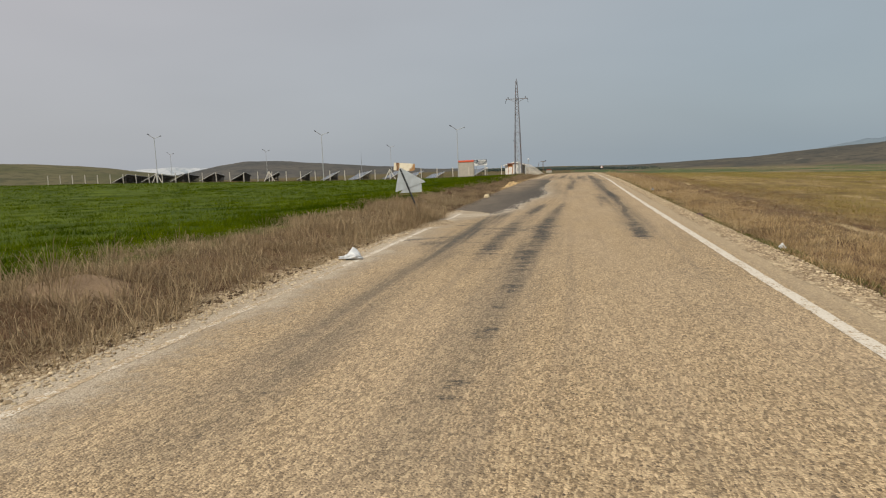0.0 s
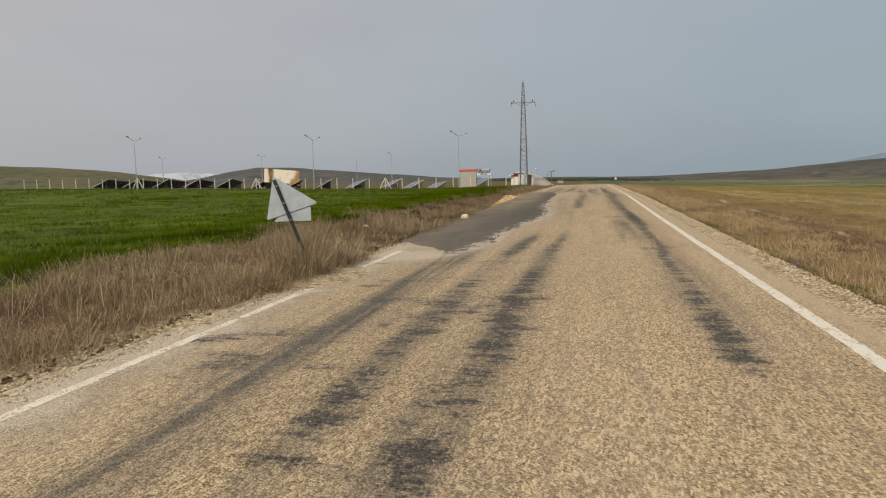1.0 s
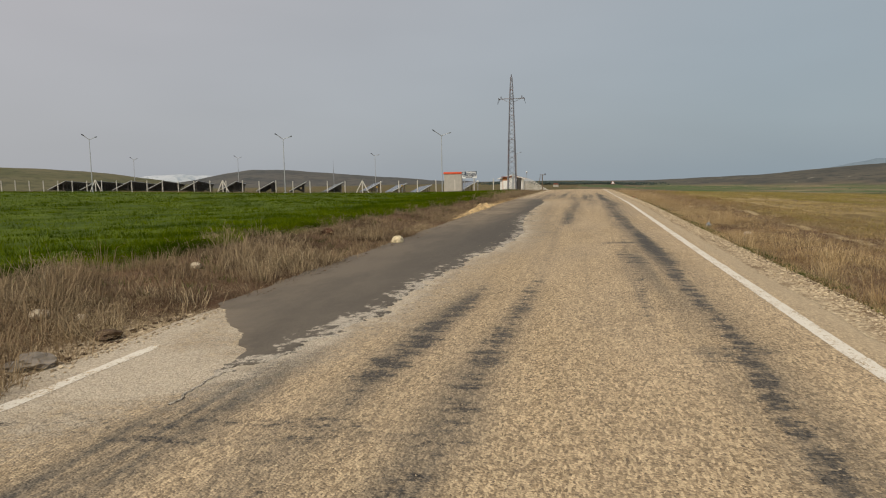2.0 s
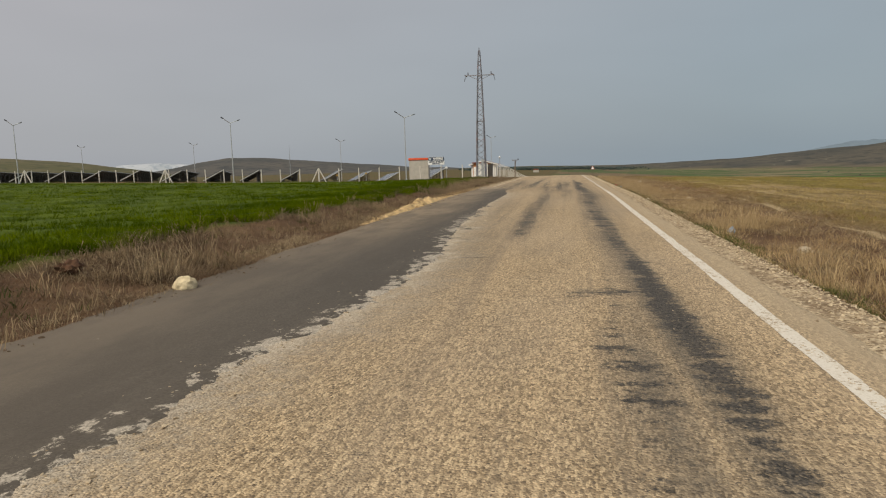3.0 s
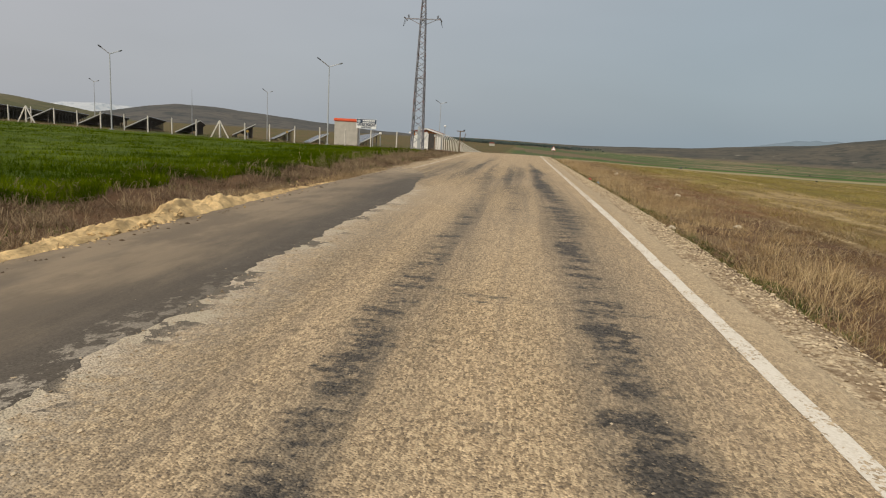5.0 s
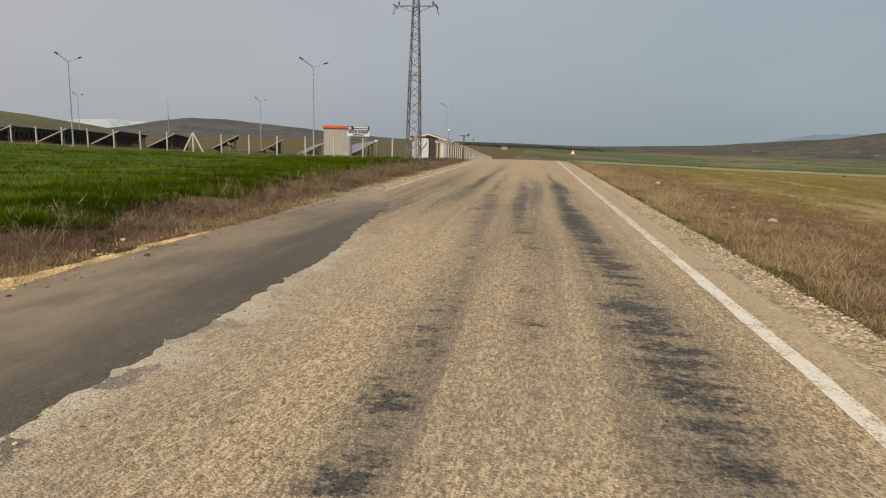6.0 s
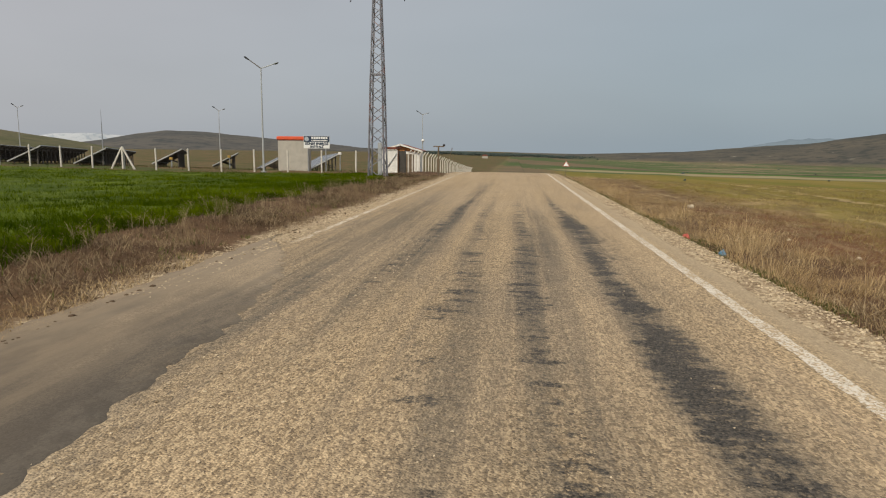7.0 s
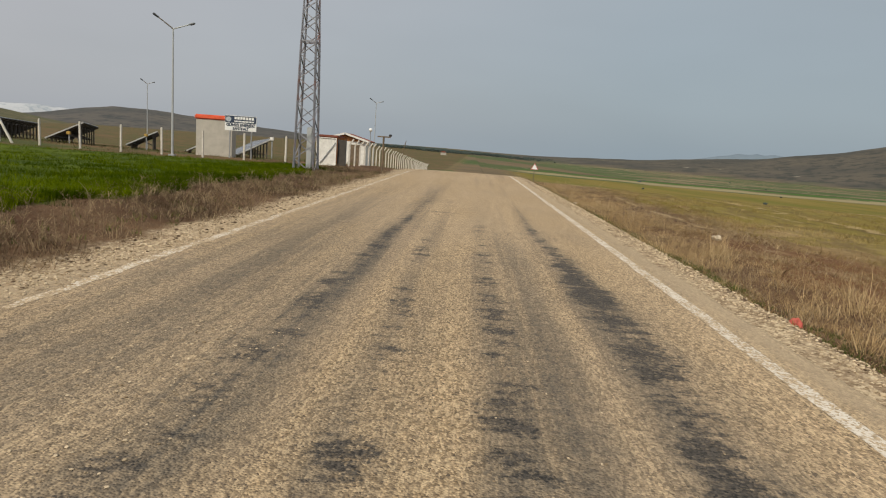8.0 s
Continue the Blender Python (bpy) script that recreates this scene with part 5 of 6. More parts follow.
# spoil heap of yellow clay along the patch
verts, faces = [], []
CY = np.arange(42.5, 59.0, 0.06)
NC = 25
for y in CY:
    size = float(np.interp(y, [42.5, 44, 45, 46.5, 48, 49.5, 51, 52, 53.5, 56, 59], [0.0, 0.025, 0.05, 0.08, 0.13, 0.18, 0.25, 0.17, 0.08, 0.03, 0.0]))
    size *= 0.9 + 0.35 * noise.noise(Vector((y * 1.7, 8, 3)))
    mid = float(np.interp(y, [40, 50, 64], [-4.98, -5.12, -4.85])) + wobble(y, 80, 0.10)
    half = (0.12 + size * 1.3) * (0.8 + 0.5 * noise.noise(Vector((y * 1.1, 5, 5))))
    for k in range(NC):
        u = 2 * k / (NC - 1) - 1
        x = mid + u * half
        rise = size * (1 - abs(u) ** 1.3) * (1 + 0.45 * noise.fractal(Vector((x * 3.0, y * 1.6, 2)), 0.6, 2.3, 5))
        rise += (0.012 + 0.06 * size) * noise.fractal(Vector((x * 9, y * 9, 0)), 0.4, 2.2, 4) * (1 - u * u)
        ground = road_top(x, y) if x > -4.7 else gz(x, y)
        verts.append((x, y, ground + (rise + 0.012 if 0 < k < NC - 1 else -0.03)))
faces = [(j * NC + i, j * NC + i + 1, (j + 1) * NC + i + 1, (j + 1) * NC + i) for j in range(len(CY) - 1) for i in range(NC - 1)]
tagged(raw("clay_bank", verts, faces, CLAY), "long crumbling bank of yellow clay spoil beside the asphalt", "spoil bank")
cl = random.Random(77)
bm = bmesh.new()
for _ in range(520):
    y = cl.triangular(42.5, 59, 48)
    x = cl.gauss(-5.05, 0.16)
    pebble(bm, (x, y, (road_top(x, y) if x > -4.7 else gz(x, y)) + 0.015 + 0.14 * max(0, 1 - abs(y - 50) / 3.5) * max(0, 1 - abs(x + 5.1) / 0.3)), cl.uniform(0.012, 0.04) * (1 if cl.random() < 0.93 else 1.8), cl, 0.35, 0.7, 1)
tagged(part("clay_clods", bm, CLAY), "broken clods of yellow clay along the heap", "clods", kind="stuff")
pebbles("gravel", 3600, -4.2, -5.35, 67, 92, (0.008, 0.026), GRAVEL, "pale crumbs and chippings spread over the shoulder", 49)
pebbles("soil_crumbs", 520, -4.75, -5.3, 5, 25, (0.008, 0.04), SOIL, "dark clods of soil at the foot of the grass", 39)
pebbles("soil_crumbs", 700, -4.45, -5.0, 26, 63, (0.006, 0.026), SOIL, "dark crumbs of soil along the asphalt's edge", 46)
pebbles("soil_crumbs", 420, -4.4, -5.4, 62, 100, (0.008, 0.035), SOIL, "dark clods of soil on the gravel shoulder", 47)
pebbles("soil_crumbs", 420, 2.9, 3.7, 5, 100, (0.006, 0.02), SOIL, "dark clods of soil below the gravel shoulder", 48)


# ---- leaning road sign, seen from behind ----
def leaning_sign():
    bx, by = -4.66, 19.40
    base = Vector((bx, by, gz(bx, by) - 0.15))
    sign = thing("warning_sign", Matrix.Translation(base), "leaning triangular road sign with bent grey back and dark post", "road sign")
    top = Vector((-5.385, 19.38, 1.69)) - base
    way = top.normalized()
    turn = way.to_track_quat("Z", "Y").to_matrix()
    post = part("post", box(bmesh.new(), top / 2, (0.062, 0.012, top.length), turn), DARK, sign, "dark steel channel post")
    for sx in (-1, 1):
        part("flange", box(bmesh.new(), top / 2 + turn @ Vector((sx * 0.026, -0.016, 0)), (0.01, 0.03, top.length), turn), DARK, post)
    o = -base
    bm = plate(bmesh.new(), [(-0.515, 0.725), (-0.494, 0.75), (-0.46, 0.74), (0.25, 0.33), (0.28, 0.305), (0.262, 0.28), (-0.635, 0.01), (-0.66, 0.02), (-0.655, 0.05)], 0.010)
    tri = part("triangle_plate", bm, SIGN_BACK, sign, "dented grey triangular plate")
    tri.matrix_local = Matrix.Translation(o + Vector((-4.93, 19.43, 0.985)))
    bm = plate(bmesh.new(), [(-0.535, -0.025), (0.16, -0.01), (0.165, 0.235), (-0.3, 0.18)], 0.010)
    low = part("lower_plate", bm, SIGN_BACK, sign, "grey rectangular plate")
    low.matrix_local = Matrix.Translation(o + Vector((-4.93, 19.445, 0.985)))
    bm = plate(bmesh.new(), [(-0.335, -0.10), (0.24, -0.145), (0.33, -0.11), (0.335, 0.075), (-0.315, 0.135)], 0.010)
    up = part("top_plate", bm, RUSTY, sign, "cream plate streaked with rust")
    up.matrix_local = Matrix.Translation(o + Vector((-5.29, 19.46, 1.755)))
    for f in (0.62, 0.78, 0.94):
        bolt = part("bolt", rod(bmesh.new(), (0, -0.04, 0), (0, 0.04, 0), 0.012, None, 6), STEEL, sign)
        bolt.matrix_local = Matrix.Translation(top * f)
    return sign


leaning_sign()


# ---- fence of the solar field ----
FENCE_Y, SIDE = 106.0, -8.25


def straight_post(h=1.65):
    post = thing("fence_post", Matrix.Identity(4), "straight whitewashed concrete fence post", "fence post", "posts of the front fence")
    bm = box(bmesh.new(), (0, 0, h / 2 - 0.2), (0.11, 0.11, h + 0.4), None, 0.012)
    part("shaft", bm, CONCRETE, post)
    bm = box(bmesh.new(), (0, -0.005, h + 0.025), (0.08, 0.08, 0.06), None, 0.01)
    part("cap", bm, CONCRETE, post)
    return post


def cranked_post(h=1.4):
    post = thing("fence_post", Matrix.Identity(4), "concrete fence post with a bent-over top", "fence post", "posts of the roadside fence")
    bm = box(bmesh.new(), (0, 0, h / 2 - 0.2), (0.095, 0.095, h + 0.4), None, 0.012)
    part("shaft", bm, CONCRETE, post)
    bm = bar(bmesh.new(), (0, 0, h - 0.03), (0.25, 0, h + 0.34), 0.085)
    part("arm", bm, CONCRETE, post)
    return post


xs = [-12.1 - 2.65 * k for k in range(33)]
first = straight_post()
for k, x in enumerate(xs):
    y = FENCE_Y + 0.0 * k
    m = Matrix.Translation((x, y, gz(x, y))) @ Euler((0, radians(rng.uniform(-1, 1)), radians(rng.uniform(-3, 3)))).to_matrix().to_4x4()
    if k == 0:
        first.matrix_world = m
    else:
        copy_thing(first, m)
for x in (-30.65, -52.3, -74.0):  # braced strainer posts
    z = gz(x, FENCE_Y)
    b = thing("braced_post", Matrix.Translation((x, FENCE_Y - 0.16, z)), "concrete strainer post with two slanting braces", "fence post", "braced posts of the front fence")
    part("shaft", box(bmesh.new(), (0, 0, 0.75), (0.13, 0.13, 2.0), None, 0.012), CONCRETE, b)
    for sx in (-1, 1):
        part("brace", bar(bmesh.new(), (sx * 1.0, -0.02, -0.1), (sx * 0.05, -0.02, 1.65), 0.11), CONCRETE, b)
y, k = 107.0, 0
first = cranked_post()
while y < 182:
    m = Matrix.Translation((SIDE, y, gz(SIDE, y))) @ Euler((0, 0, radians(rng.uniform(-2, 2)))).to_matrix().to_4x4()
    if k == 0:
        first.matrix_world = m
    else:
        copy_thing(first, m)
    y, k = y + 2.0, k + 1


def wires(name, pts_of, heights, label):
    bm = bmesh.new()
    for h in heights:
        pts = pts_of(h)
        for a, b in zip(pts, pts[1:]):
            rod(bm, a, b, 0.0009, None, 3)
    return tagged(part(name, bm, LEG), label, "fence wire")


wires("fence_wire", lambda h: [(x, FENCE_Y - 0.075, gz(x, FENCE_Y) + h) for x in [-9.0] + xs], (0.4, 0.8, 1.2, 1.55), "thin galvanised wires strung along the front fence")
wires("fence_wire", lambda h: [(SIDE + 0.075, yy, gz(SIDE, yy) + h) for yy in np.arange(107, 182, 2.0)], (0.4, 0.8, 1.2), "thin galvanised wires strung along the roadside fence")

# mesh gate of white corrugated sheet
GATE_Z = gz(-9.7, 106.8)
gate = thing("gate", Matrix.Translation((-9.68, 106.7, GATE_Z)), "white corrugated metal gate leaf with a diagonal brace", "gate")
part("sheet", box(bmesh.new(), (0, 0, 0.89), (1.2, 0.012, 1.66)), WHITE, gate)
for k in range(13):
    part("rib", box(bmesh.new(), (-0.57 + 0.095 * k, -0.012, 0.89), (0.04, 0.014, 1.64), None, 0.004), WHITE, gate)
for a, b in (((-0.62, -0.03, 0.0), (-0.62, -0.03, 1.8)), ((0.62, -0.03, 0.0), (0.62, -0.03, 1.78)), ((-0.62, -0.03, 1.76), (0.62, -0.03, 1.76)), ((-0.62, -0.03, 0.05), (0.62, -0.03, 0.05))):
    part("frame_bar", bar(bmesh.new(), a, b, 0.05), WHITE, gate)
part("diagonal", bar(bmesh.new(), (-0.4, -0.06, 0.12), (0.6, -0.06, 1.5), 0.045), STEEL, gate, "grey steel diagonal")
gate2 = thing("gate", Matrix.Translation((-8.72, 106.95, GATE_Z)), "dark sheet-metal gate leaf beside the white one", "gate")
part("sheet", box(bmesh.new(), (0, 0, 0.86), (0.5, 0.03, 1.66), None, 0.006), plain("dark_sheet", (0.07, 0.062, 0.055), 0.7), gate2)
for sx in (-0.26, 0.26):
    part("stile", box(bmesh.new(), (sx, -0.01, 0.85), (0.05, 0.05, 1.8), None, 0.005), DARK, gate2)


# ---- guard hut with gabled roof ----
def hut():
    x0, x1, y0, y1 = -13.15, -9.55, 121.5, 124.3
    z = gz(-11.4, 121.5)
    h = thing("guard_hut", Matrix.Translation(((x0 + x1) / 2, y0, z)), "small orange guard hut with white-edged gable roof", "hut")
    w, d, e, a = (x1 - x0) / 2, y1 - y0, 1.88 - z, 2.38 - z
    bm = plate(bmesh.new(), [(-w, -0.3), (w, -0.3), (w, e), (0, a), (-w, e)], d)
    part("wall", bm, WHITE, h, "whitewashed wall")
    part("gable", plate(bmesh.new(), [(-w + 0.15, e - 0.05), (w - 0.15, e - 0.05), (0, a - 0.03)], -0.03), ORANGE_WALL, h, "orange gable boarding")
    for sx in (-1, 1):
        run = Vector((sx * (w + 0.3), 0, e - 0.07)) - Vector((0, 0, a + 0.03))
        turn = Matrix((Vector((run.x, 0, run.z)).normalized(), (0, 1, 0), Vector((run.x, 0, run.z)).normalized().cross(Vector((0, 1, 0))))).transposed()
        mid = Vector((run.x / 2, d / 2, a + 0.03 + run.z / 2 + 0.04))
        part("roof_slope", box(bmesh.new(), mid, (run.length, d + 0.7, 0.07), turn), RED_ROOF, h, "red-brown roof sheet")
        part("bargeboard", box(bmesh.new(), mid + Vector((0, -d / 2 - 0.37, 0.0)), (run.length + 0.04, 0.05, 0.15), turn), WHITE, h, "white bargeboard")
    part("door", box(bmesh.new(), (0.9, -0.03, 0.85), (0.85, 0.05, 1.9), None, 0.01), WOOD, h, "brown plank door")
    win = part("window", box(bmesh.new(), (-0.9, -0.02, 1.25), (0.9, 0.05, 0.75), None, 0.01), WHITE, h, "white window frame")
    part("pane", box(bmesh.new(), (-0.9, -0.055, 1.25), (0.74, 0.02, 0.6)), PANEL, win)
    return h


hut()
shed_z = gz(-11.7, 113)
shed = thing("shed", Matrix.Translation((-11.2, 114.0, shed_z)), "low orange shed with a red-brown flat roof", "shed")
part("wall", box(bmesh.new(), (0, 1.0, 0.9), (1.25, 2.0, 2.1), None, 0.02), ORANGE_WALL, shed)
part("roof", box(bmesh.new(), (0, 1.0, 2.02), (1.6, 2.5, 0.16), None, 0.02), RED_ROOF, shed)
part("door", box(bmesh.new(), (-0.25, -0.03, 0.75), (0.6, 0.04, 1.5), None, 0.01), WHITE, shed, "white door")

# ---- transformer kiosk ----
KZ = gz(-18.9, 111)
kiosk = thing("transformer_kiosk", Matrix.Translation((-18.68, 111.0, KZ)), "beige concrete transformer kiosk with a red parapet", "kiosk")
part("wall", box(bmesh.new(), (0, 0.4, 1.25), (2.6, 0.8, 2.8), None, 0.02), KIOSK, kiosk)
part("parapet", box(bmesh.new(), (-0.02, 0.4, 2.67), (2.76, 0.97, 0.32), None, 0.07), RED_TRIM, kiosk, "red painted parapet band")
part("door", box(bmesh.new(), (0.2, -0.002, 1.0), (0.9, 0.012, 2.0)), KIOSK, kiosk)

# ---- signboard of the solar plant ----
BZ = gz(-15.7, 108)
board = thing("signboard", Matrix.Translation((-15.72, 108.0, BZ)), "blue and white signboard on two steel posts", "signboard")
for sx in (-0.72, 0.72):
    part("post", rod(bmesh.new(), (sx, 0.05, -0.3), (sx, 0.05, 2.9 - BZ), 0.045), STEEL, board)
zb = 2.0 - BZ
panel = part("panel", box(bmesh.new(), (0, 0, zb + 0.48), (2.1, 0.04, 0.97), None, 0.006), BOARD_WHITE, board, "white printed sheet")
part("header", box(bmesh.new(), (0, -0.022, zb + 0.72), (2.06, 0.012, 0.45)), BOARD_DARK, panel, "navy header band")
bm = bmesh.new()
bmesh.ops.create_circle(bm, cap_ends=True, segments=28, radius=0.17, matrix=Matrix.Translation((-0.8, -0.033, zb + 0.72)) @ Euler((radians(90), 0, 0)).to_matrix().to_4x4())
part("emblem", bm, plain("emblem_grey", (0.42, 0.46, 0.5), 0.5), panel, "round grey emblem")
for row, count, pitch, tall in ((0.81, 7, 0.19, 0.165), (0.60, 14, 0.094, 0.095)):
    for k in range(count):
        part("lettering", box(bmesh.new(), (0.24 + (k - (count - 1) / 2) * pitch, -0.032, zb + row), (pitch * 0.78, 0.006, tall)), BOARD_WHITE, panel)


def words(text, at, size, parent):
    cu = bpy.data.curves.new("lettering", "FONT")
    cu.body, cu.size, cu.align_x, cu.align_y, cu.extrude, cu.offset = text, size, "CENTER", "CENTER", 0.003, 0.013
    tmp = new("lettering", cu)
    me = bpy.data.meshes.new_from_object(tmp.evaluated_get(bpy.context.evaluated_depsgraph_get()))
    bpy.data.objects.remove(tmp)
    me.materials.clear()
    me.materials.append(BOARD_DARK)
    ob = new("lettering", me)
    ob.parent = parent
    ob.matrix_local = Matrix.Translation(at) @ Euler((radians(90), 0, 0)).to_matrix().to_4x4()
    return ob


words("GÜNEŞ ENERJİSİ", (0, -0.026, zb + 0.35), 0.25, panel)
words("SANTRALİ", (0, -0.026, zb + 0.12), 0.22, panel)


# ---- solar tables ----
def solar_table(bays=10):
    """A long tilted table of modules; its low side faces left and its near end shows a pale end rafter."""
    t = thing("solar_table", Matrix.Identity(4), "tilted table of dark solar modules on steel legs", "solar panel", "solar tables behind the fence")
    run, rise, long = 2.6, 1.36, 1.5 * bays
    slope = math.hypot(run, rise)
    tilt = Euler((0, -math.atan2(rise, run), 0)).to_matrix()
    mid = Vector((0, long / 2, 0.22 + rise / 2))
    for i in range(2):
        for j in range(bays):
            c = mid + tilt @ Vector(((i - 0.5) * slope / 2, (j - (bays - 1) / 2) * 1.5, 0.03))
            mod = part("module", box(bmesh.new(), c, (slope / 2 - 0.02, 1.48, 0.035), tilt), PANEL, t)
            part("module_frame", box(bmesh.new(), c + tilt @ Vector((0, -0.738, 0.0)), (slope / 2 - 0.018, 0.03, 0.05), tilt), STEEL, mod)
            if i:
                part("top_rail", box(bmesh.new(), c + tilt @ Vector((slope / 4 - 0.01, 0, 0)), (0.035, 1.2, 0.055), tilt), STEEL, mod)
    part("backing", box(bmesh.new(), mid + tilt @ Vector((0, 0, -0.005)), (slope - 0.1, long - 0.06, 0.02), tilt), PANEL_BACK, t, "dark underside of the modules")
    part("end_rafter", bar(bmesh.new(), mid + tilt @ Vector((-slope / 2, -long / 2 - 0.02, 0.0)), mid + tilt @ Vector((slope / 2, -long / 2 - 0.02, 0.0)), 0.10), PALE_STEEL, t, "pale galvanised end rafter")
    for k in range(bays - 1):
        j = 0.35 + k * (long - 0.7) / (bays - 2)
        part("rafter", bar(bmesh.new(), mid + tilt @ Vector((-slope / 2, j - long / 2, -0.07)), mid + tilt @ Vector((slope / 2, j - long / 2, -0.07)), 0.09), LEG, t)
        part("leg", bar(bmesh.new(), (-run * 0.33, j, -0.5), (-run * 0.33, j, 0.50), 0.1), LEG, t)
        part("leg", bar(bmesh.new(), (run * 0.36, j, -0.5), (run * 0.36, j, 1.32), 0.1), LEG, t)
        part("strut", bar(bmesh.new(), (run * 0.36, j, 0.3), (-run * 0.1, j, 0.78), 0.06), LEG, t)
    for s in (-0.3, 0.3):
        part("purlin", box(bmesh.new(), mid + tilt @ Vector((s * slope, 0, -0.13)), (0.07, long - 0.1, 0.08), tilt), LEG, t)
    return t


first = {True: solar_table(15), False: solar_table(8)}
TURN = radians(25)
TABLES = ((-16.9, 114.5), (-27.4, 129.6), (-30.3, 123.6), (-31.8, 114.6), (-36.6, 110.6), (-42.4, 110.2), (-47.2, 109.0), (-53.4, 109.0), (-59.9, 109.0), (-66.0, 109.0), (-72.0, 109.0), (-78.0, 109.0), (-84.0, 109.0))
used = set()
for k, (x, y) in enumerate(TABLES):
    long_one = k > 3
    fall = math.atan2(gz(x - 15 * math.sin(TURN), y + 15 * math.cos(TURN)) - gz(x, y), 15.0)
    m = Matrix.Translation((x, y, gz(x, y) + (0.12 if k in (1, 2, 3) else 0))) @ Euler((fall, 0, TURN)).to_matrix().to_4x4()
    if long_one in used:
        copy_thing(first[long_one], m)
    else:
        first[long_one].matrix_world = m
        used.add(long_one)
for k, (x, y, h) in enumerate(((-29.8, 123.4, 1.3), (-31.2, 114.2, 0.8), (-15.6, 114.5, 1.5))):
    z = gz(x, y)
    c = thing("inverter_box", Matrix.Translation((x, y, z)), "small white inverter box on a steel stand" if k == 2 else "small yellow inverter box on a steel stand", "electrical box", "inverter boxes")
    part("body", box(bmesh.new(), (0, 0, h), (0.28, 0.2, 0.24), None, 0.02), WHITE if k == 2 else YELLOW, c)
    part("stand", box(bmesh.new(), (0, 0.06, h / 2 - 0.15), (0.08, 0.08, h + 0.2)), STEEL, c)


# ---- lamp posts ----
def lamp_post(sink=0.1, reach=1.0):
    """sink: how far the pole goes into the ground; reach: size of the fork."""
    t = thing("lamp_post", Matrix.Identity(4), "galvanised steel lamp post with two forked arms", "lamp post", "lamp posts of the solar field")
    part("base_plate", box(bmesh.new(), (0, 0, 0.12 - sink), (0.36, 0.36, 0.1), None, 0.01), STEEL, t)
    part("pole", rod(bmesh.new(), (0, 0, -sink), (0, 0, 7.65), 0.075, 0.04, 12), POLE, t)
    for dx, dz in ((-0.97, 0.66), (1.04, 0.32)):
        a = Vector((0, 0, 7.6))
        e = a + Vector((dx, 0, dz)) * reach
        part("arm", rod(bmesh.new(), a, e, 0.04, 0.034), LEG if dx < 0 else POLE, t)
        way = (e - a).normalized()
        turn = way.to_track_quat("X", "Z").to_matrix()
        head = part("lamp_head", box(bmesh.new(), e + way * 0.12, (0.40, 0.22, 0.10 if dx < 0 else 0.07), turn, 0.03), DARK if dx < 0 else STEEL, t, "flat floodlight head")
        part("lens", box(bmesh.new(), e + way * 0.14 - turn @ Vector((0, 0, 0.055)), (0.26, 0.15, 0.02), turn), PANEL, head)
    return t


first = lamp_post()
for k, (x, y) in enumerate(((-19.0, 105.2), (-41.95, 104.9), (-70.5, 101.0))):
    m = Matrix.Translation((x, y, gz(x, y)))
    if k == 0:
        first.matrix_world = m
    else:
        copy_thing(first, m)
first = lamp_post(2.6, 0.66)  # the row behind, on sloping ground
for k, (x, y, top) in enumerate(((-43.0, 150.0, 7.2), (-74.5, 150.0, 7.5), (-100.5, 150.0, 7.8), (-13.9, 155.0, 7.08))):
    m = Matrix.Translation((x, y, top - 7.6))
    if k == 0:
        first.matrix_world = m
    else:
        copy_thing(first, m)
mz = gz(-38.9, 116)
mast = thing("lightning_mast", Matrix.Translation((-38.9, 116, mz)), "thin grey lightning mast among the solar tables", "mast")
part("pole", rod(bmesh.new(), (0, 0, -0.2), (0, 0, 3.6), 0.055, 0.04), STEEL, mast)
part("tip", rod(bmesh.new(), (0, 0, 3.6), (0, 0, 5.2), 0.03, 0.012), STEEL, mast)
lamp = thing("camera_mast", Matrix.Translation((-8.6, 117.5, gz(-8.6, 117.5))), "slim mast with a white dome camera", "mast")
part("pole", rod(bmesh.new(), (0, 0, -0.2), (0, 0, 2.75), 0.035, 0.03), STEEL, lamp)
bm = bmesh.new()
bmesh.ops.create_uvsphere(bm, u_segments=14, v_segments=9, radius=0.14, matrix=Matrix.Translation((0, 0, 2.85)))
part("dome", bm, BOARD_WHITE, lamp, "white dome", True)


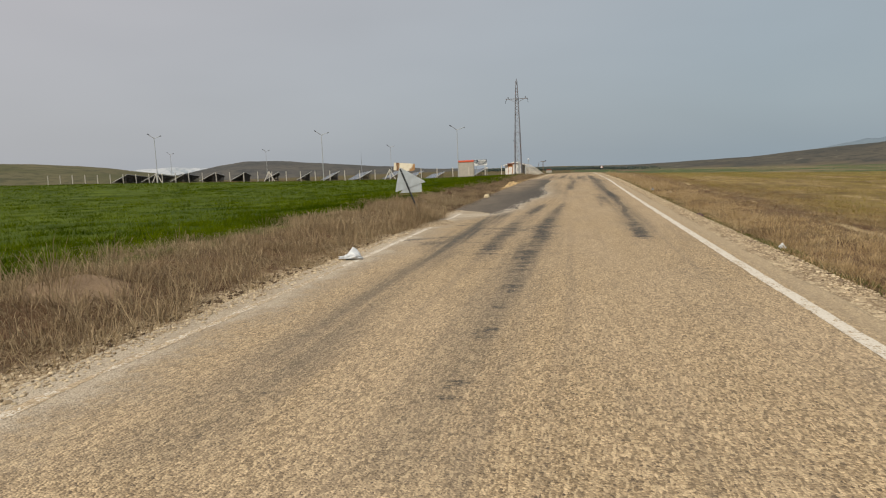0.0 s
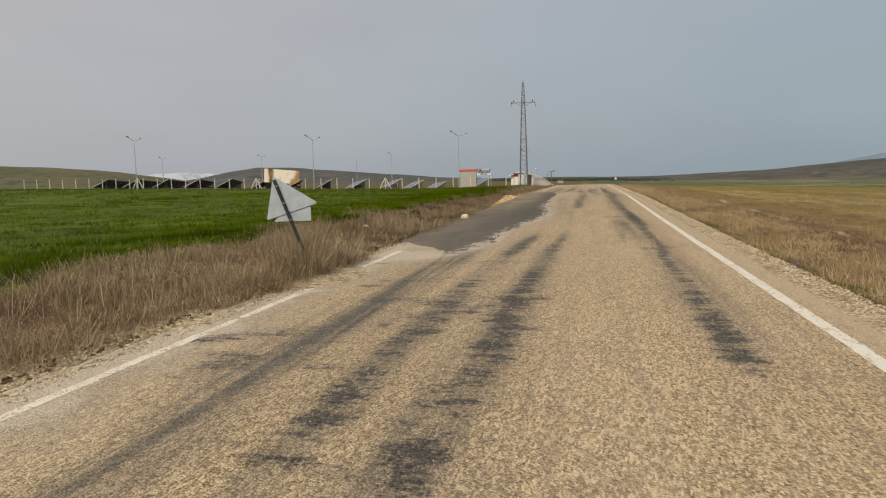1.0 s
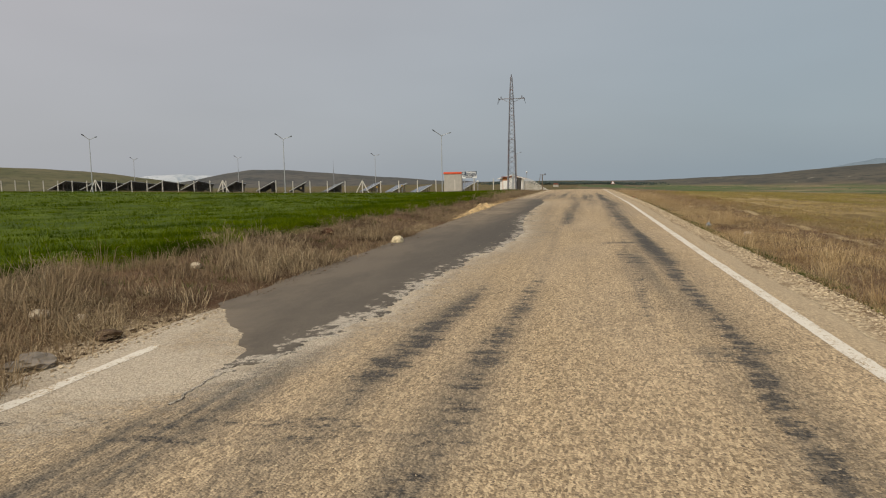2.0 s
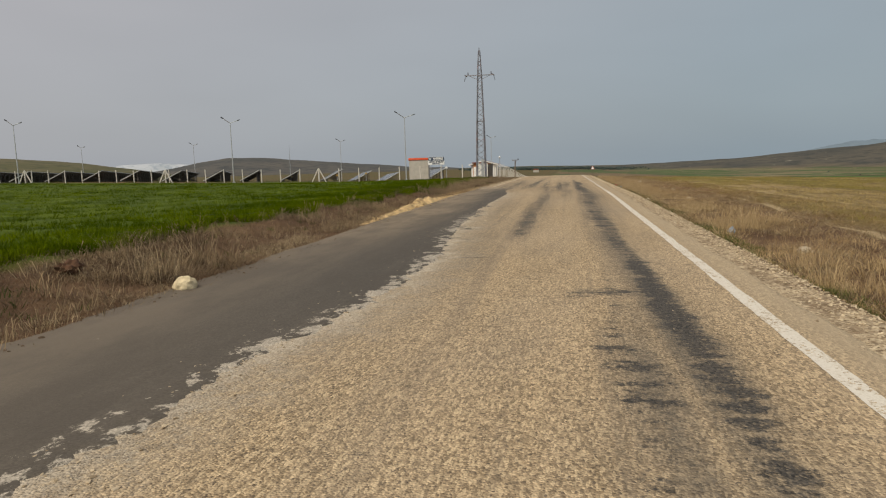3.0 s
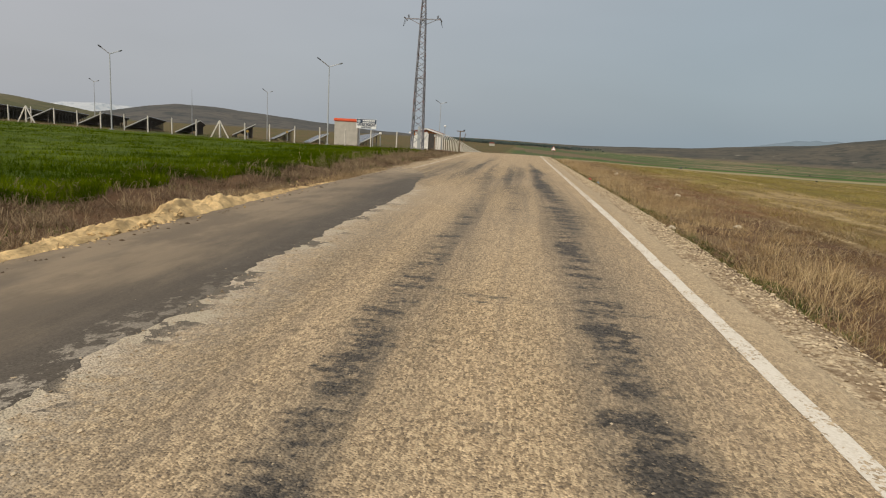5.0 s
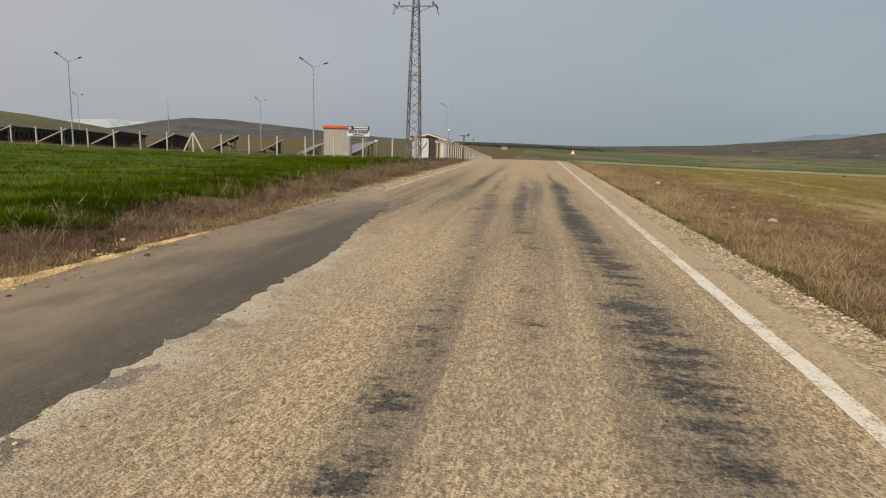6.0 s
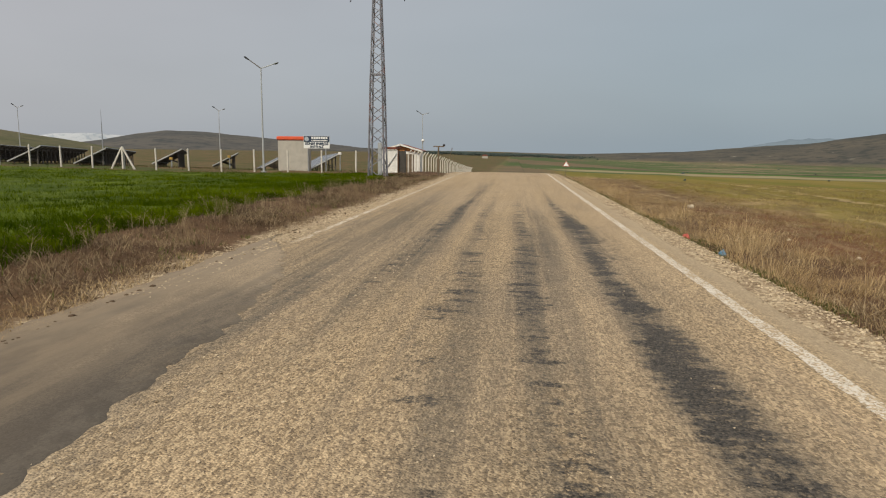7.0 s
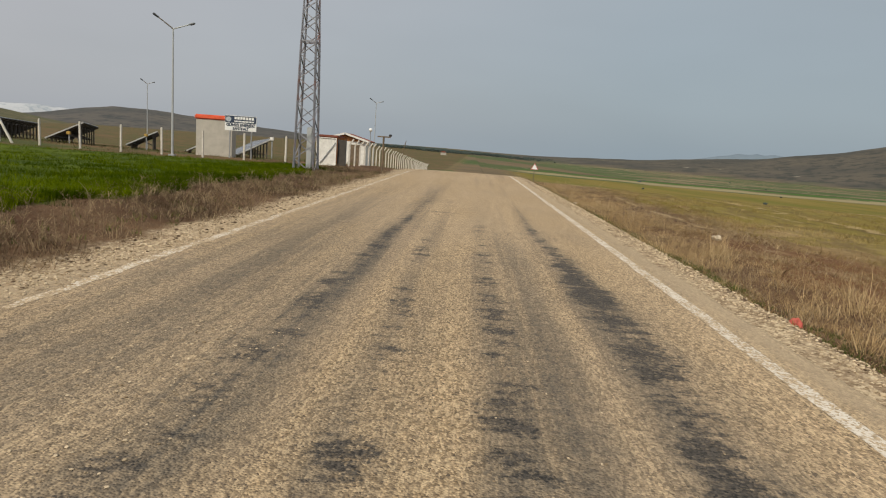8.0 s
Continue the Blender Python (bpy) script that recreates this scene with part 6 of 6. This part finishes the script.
# ---- lattice pylon ----
def pylon():
    bx, by = -8.66, 97.6
    z0 = gz(bx, by)
    t = thing("pylon", Matrix.Translation((bx, by, z0 - 0.14)), "grey lattice power pylon with one cross-arm, tinged with rust", "pylon")
    H, TOP = 13.8, 0.08

    def half(z):
        return float(np.interp(z, [0, 6.4, 11.2, H], [0.50, 0.36, 0.21, TOP]))

    def corner(k, z):
        return Vector(((-1, 1, 1, -1)[k] * half(z), (-1, -1, 1, 1)[k] * half(z), z))

    levels = [0.0]
    while levels[-1] < 13.0:
        levels.append(levels[-1] + max(0.42, half(levels[-1]) * 1.45))
    levels[-1] = H
    for k in range(4):
        for a, b in ((-0.2, 6.4), (6.4, 11.2), (11.2, H)):
            part("leg", bar(bmesh.new(), corner(k, max(a, 0)) - Vector((0, 0, 0.25 if a < 0 else 0)), corner(k, b), 0.085 if b < 7 else 0.07), LATTICE, t)
        foot = part("footing", box(bmesh.new(), corner(k, 0) + Vector((0, 0, -0.05)), (0.3, 0.3, 0.3), None, 0.02), CONCRETE, t, "concrete footing")
    for k in range(4):
        for n, (a, b) in enumerate(zip(levels, levels[1:])):
            p, q = (corner(k, a), corner((k + 1) % 4, b)) if (n + k) % 2 else (corner((k + 1) % 4, a), corner(k, b))
            part("lacing", bar(bmesh.new(), p, q, 0.045), LATTICE, t)
        for z in (6.4, 11.2):
            part("girt", bar(bmesh.new(), corner(k, z), corner((k + 1) % 4, z), 0.07), LATTICE, t)
    za = 11.27
    part("cross_arm", box(bmesh.new(), (0, 0, za), (3.1, 0.10, 0.09), None, 0.008), LATTICE, t)
    for s in (-1, 1):
        part("arm_strut", bar(bmesh.new(), (s * 0.2, 0, za - 0.45), (s * 1.15, 0, za - 0.03), 0.05), LATTICE, t)
        pin = part("insulator", rod(bmesh.new(), (s * 1.25, 0, za), (s * 1.25, 0, za + 0.34), 0.035, 0.025), INSULATOR, t)
        for q in range(3):
            part("shed_disc", rod(bmesh.new(), (s * 1.25, 0, za + 0.1 + 0.08 * q), (s * 1.25, 0, za + 0.13 + 0.08 * q), 0.075), INSULATOR, pin)
        bm = bmesh.new()
        pts = [Vector((s * (1.5 + 0.17 * math.sin(math.pi * u)), -0.25 + 0.5 * u, za - 0.62 * math.sin(math.pi * u))) for u in np.linspace(0, 1, 13)]
        for a, b in zip(pts, pts[1:]):
            rod(bm, a, b, 0.016, None, 5)
        part("jumper_cable", bm, DARK, t)
        for sy in (-1, 1):
            part("strain_insulator", rod(bmesh.new(), (s * 1.5, sy * 0.25, za), (s * 1.5, sy * 0.72, za - 0.02), 0.045), INSULATOR, t)
    tip = part("tip_insulator", rod(bmesh.new(), (0, 0, H), (0, 0, H + 0.35), 0.05, 0.03), INSULATOR, t)
    part("cable_duct", box(bmesh.new(), (0.12, 0.1, 1.1), (0.26, 0.16, 2.4), None, 0.02), POLE, t, "pale grey metal cable duct")
    return t


pylon()
pz = gz(-5.2, 100.5)
pole = thing("meter_pole", Matrix.Translation((-5.2, 100.5, pz)), "short dark wooden pole with a small crossbar", "pole")
part("pole", rod(bmesh.new(), (0, 0, -0.2), (0, 0, 2.0), 0.06, 0.05), WOOD, pole)
part("crossbar", box(bmesh.new(), (0.02, 0, 1.97), (0.72, 0.09, 0.07), None, 0.01), WOOD, pole)
part("fitting", box(bmesh.new(), (0.36, 0, 2.06), (0.16, 0.1, 0.12), None, 0.02), DARK, pole)
sp = thing("slanting_pole", Matrix.Translation((-8.9, 140.0, gz(-8.9, 140.0))), "leaning thin dark pole beyond the fence", "pole")
part("pole", rod(bmesh.new(), (0, 0, -0.2), (0.9, 0, 3.4), 0.06, 0.04), WOOD, sp)

# small warning triangle ahead on the verge
sz = gz(3.55, 105.0)
far_sign = thing("warning_sign", Matrix.Translation((3.55, 106.0, sz)), "small white triangular warning sign with a red border", "road sign")
part("post", rod(bmesh.new(), (0, 0.03, -0.2), (0, 0.03, 1.1), 0.018), LEG, far_sign)
rim = part("rim", plate(bmesh.new(), [(-0.25, 0.78), (0.25, 0.78), (0, 1.2)], 0.015), RED_PLASTIC, far_sign, "red border")
part("face", plate(bmesh.new(), [(-0.19, 0.81), (0.19, 0.81), (0, 1.14)], -0.006), BOARD_WHITE, rim, "white face")

# ---- far woods and houses ----
wr = random.Random(5)
bm = bmesh.new()
for _ in range(4200):
    az = radians(wr.triangular(-7, 9, 3.5))
    d = wr.uniform(1250, 1700)
    x, y = -math.sin(az) * d, math.cos(az) * d
    pebble(bm, (x, y, gz(x, y) + wr.uniform(0.5, 4.0) + 2.5 * noise.noise(Vector((x * 0.012, y * 0.004, 0)))), wr.uniform(0.7, 1.8), wr, 0.4, wr.uniform(0.6, 1.2), 1)
tagged(part("far_woods", bm, FOLIAGE), "dark line of trees far across the valley", "trees", kind="stuff")
bm = bmesh.new()
for _ in range(14):
    az = radians(wr.uniform(-38, -6))
    d = wr.uniform(260, 800)
    x, y = -math.sin(az) * d, math.cos(az) * d
    pebble(bm, (x, y, gz(x, y) + 0.2), wr.uniform(0.3, 1.1), wr, 0.35, 0.7, 1)
tagged(part("far_bushes", bm, FOLIAGE), "scattered dark bushes among the valley fields", "bushes", kind="stuff")
for k, (az, d, w) in enumerate(((2.4, 900, 7),)):
    x, y = -math.sin(radians(az)) * d, math.cos(radians(az)) * d
    hse = thing("farmhouse", Matrix.Translation((x, y, gz(x, y))), "distant pale farmhouse with a low red roof", "house")
    part("wall", box(bmesh.new(), (0, 0, 1.4), (w, 6, 3.2)), KIOSK, hse)
    bm = plate(bmesh.new(), [(-w / 2 - 0.4, 3.0), (w / 2 + 0.4, 3.0), (w / 2 - 1.5, 4.6), (-w / 2 + 1.5, 4.6)], 6.6)
    roof = part("roof", bm, RED_ROOF, hse)
    roof.location = (0, -3.3, 0)
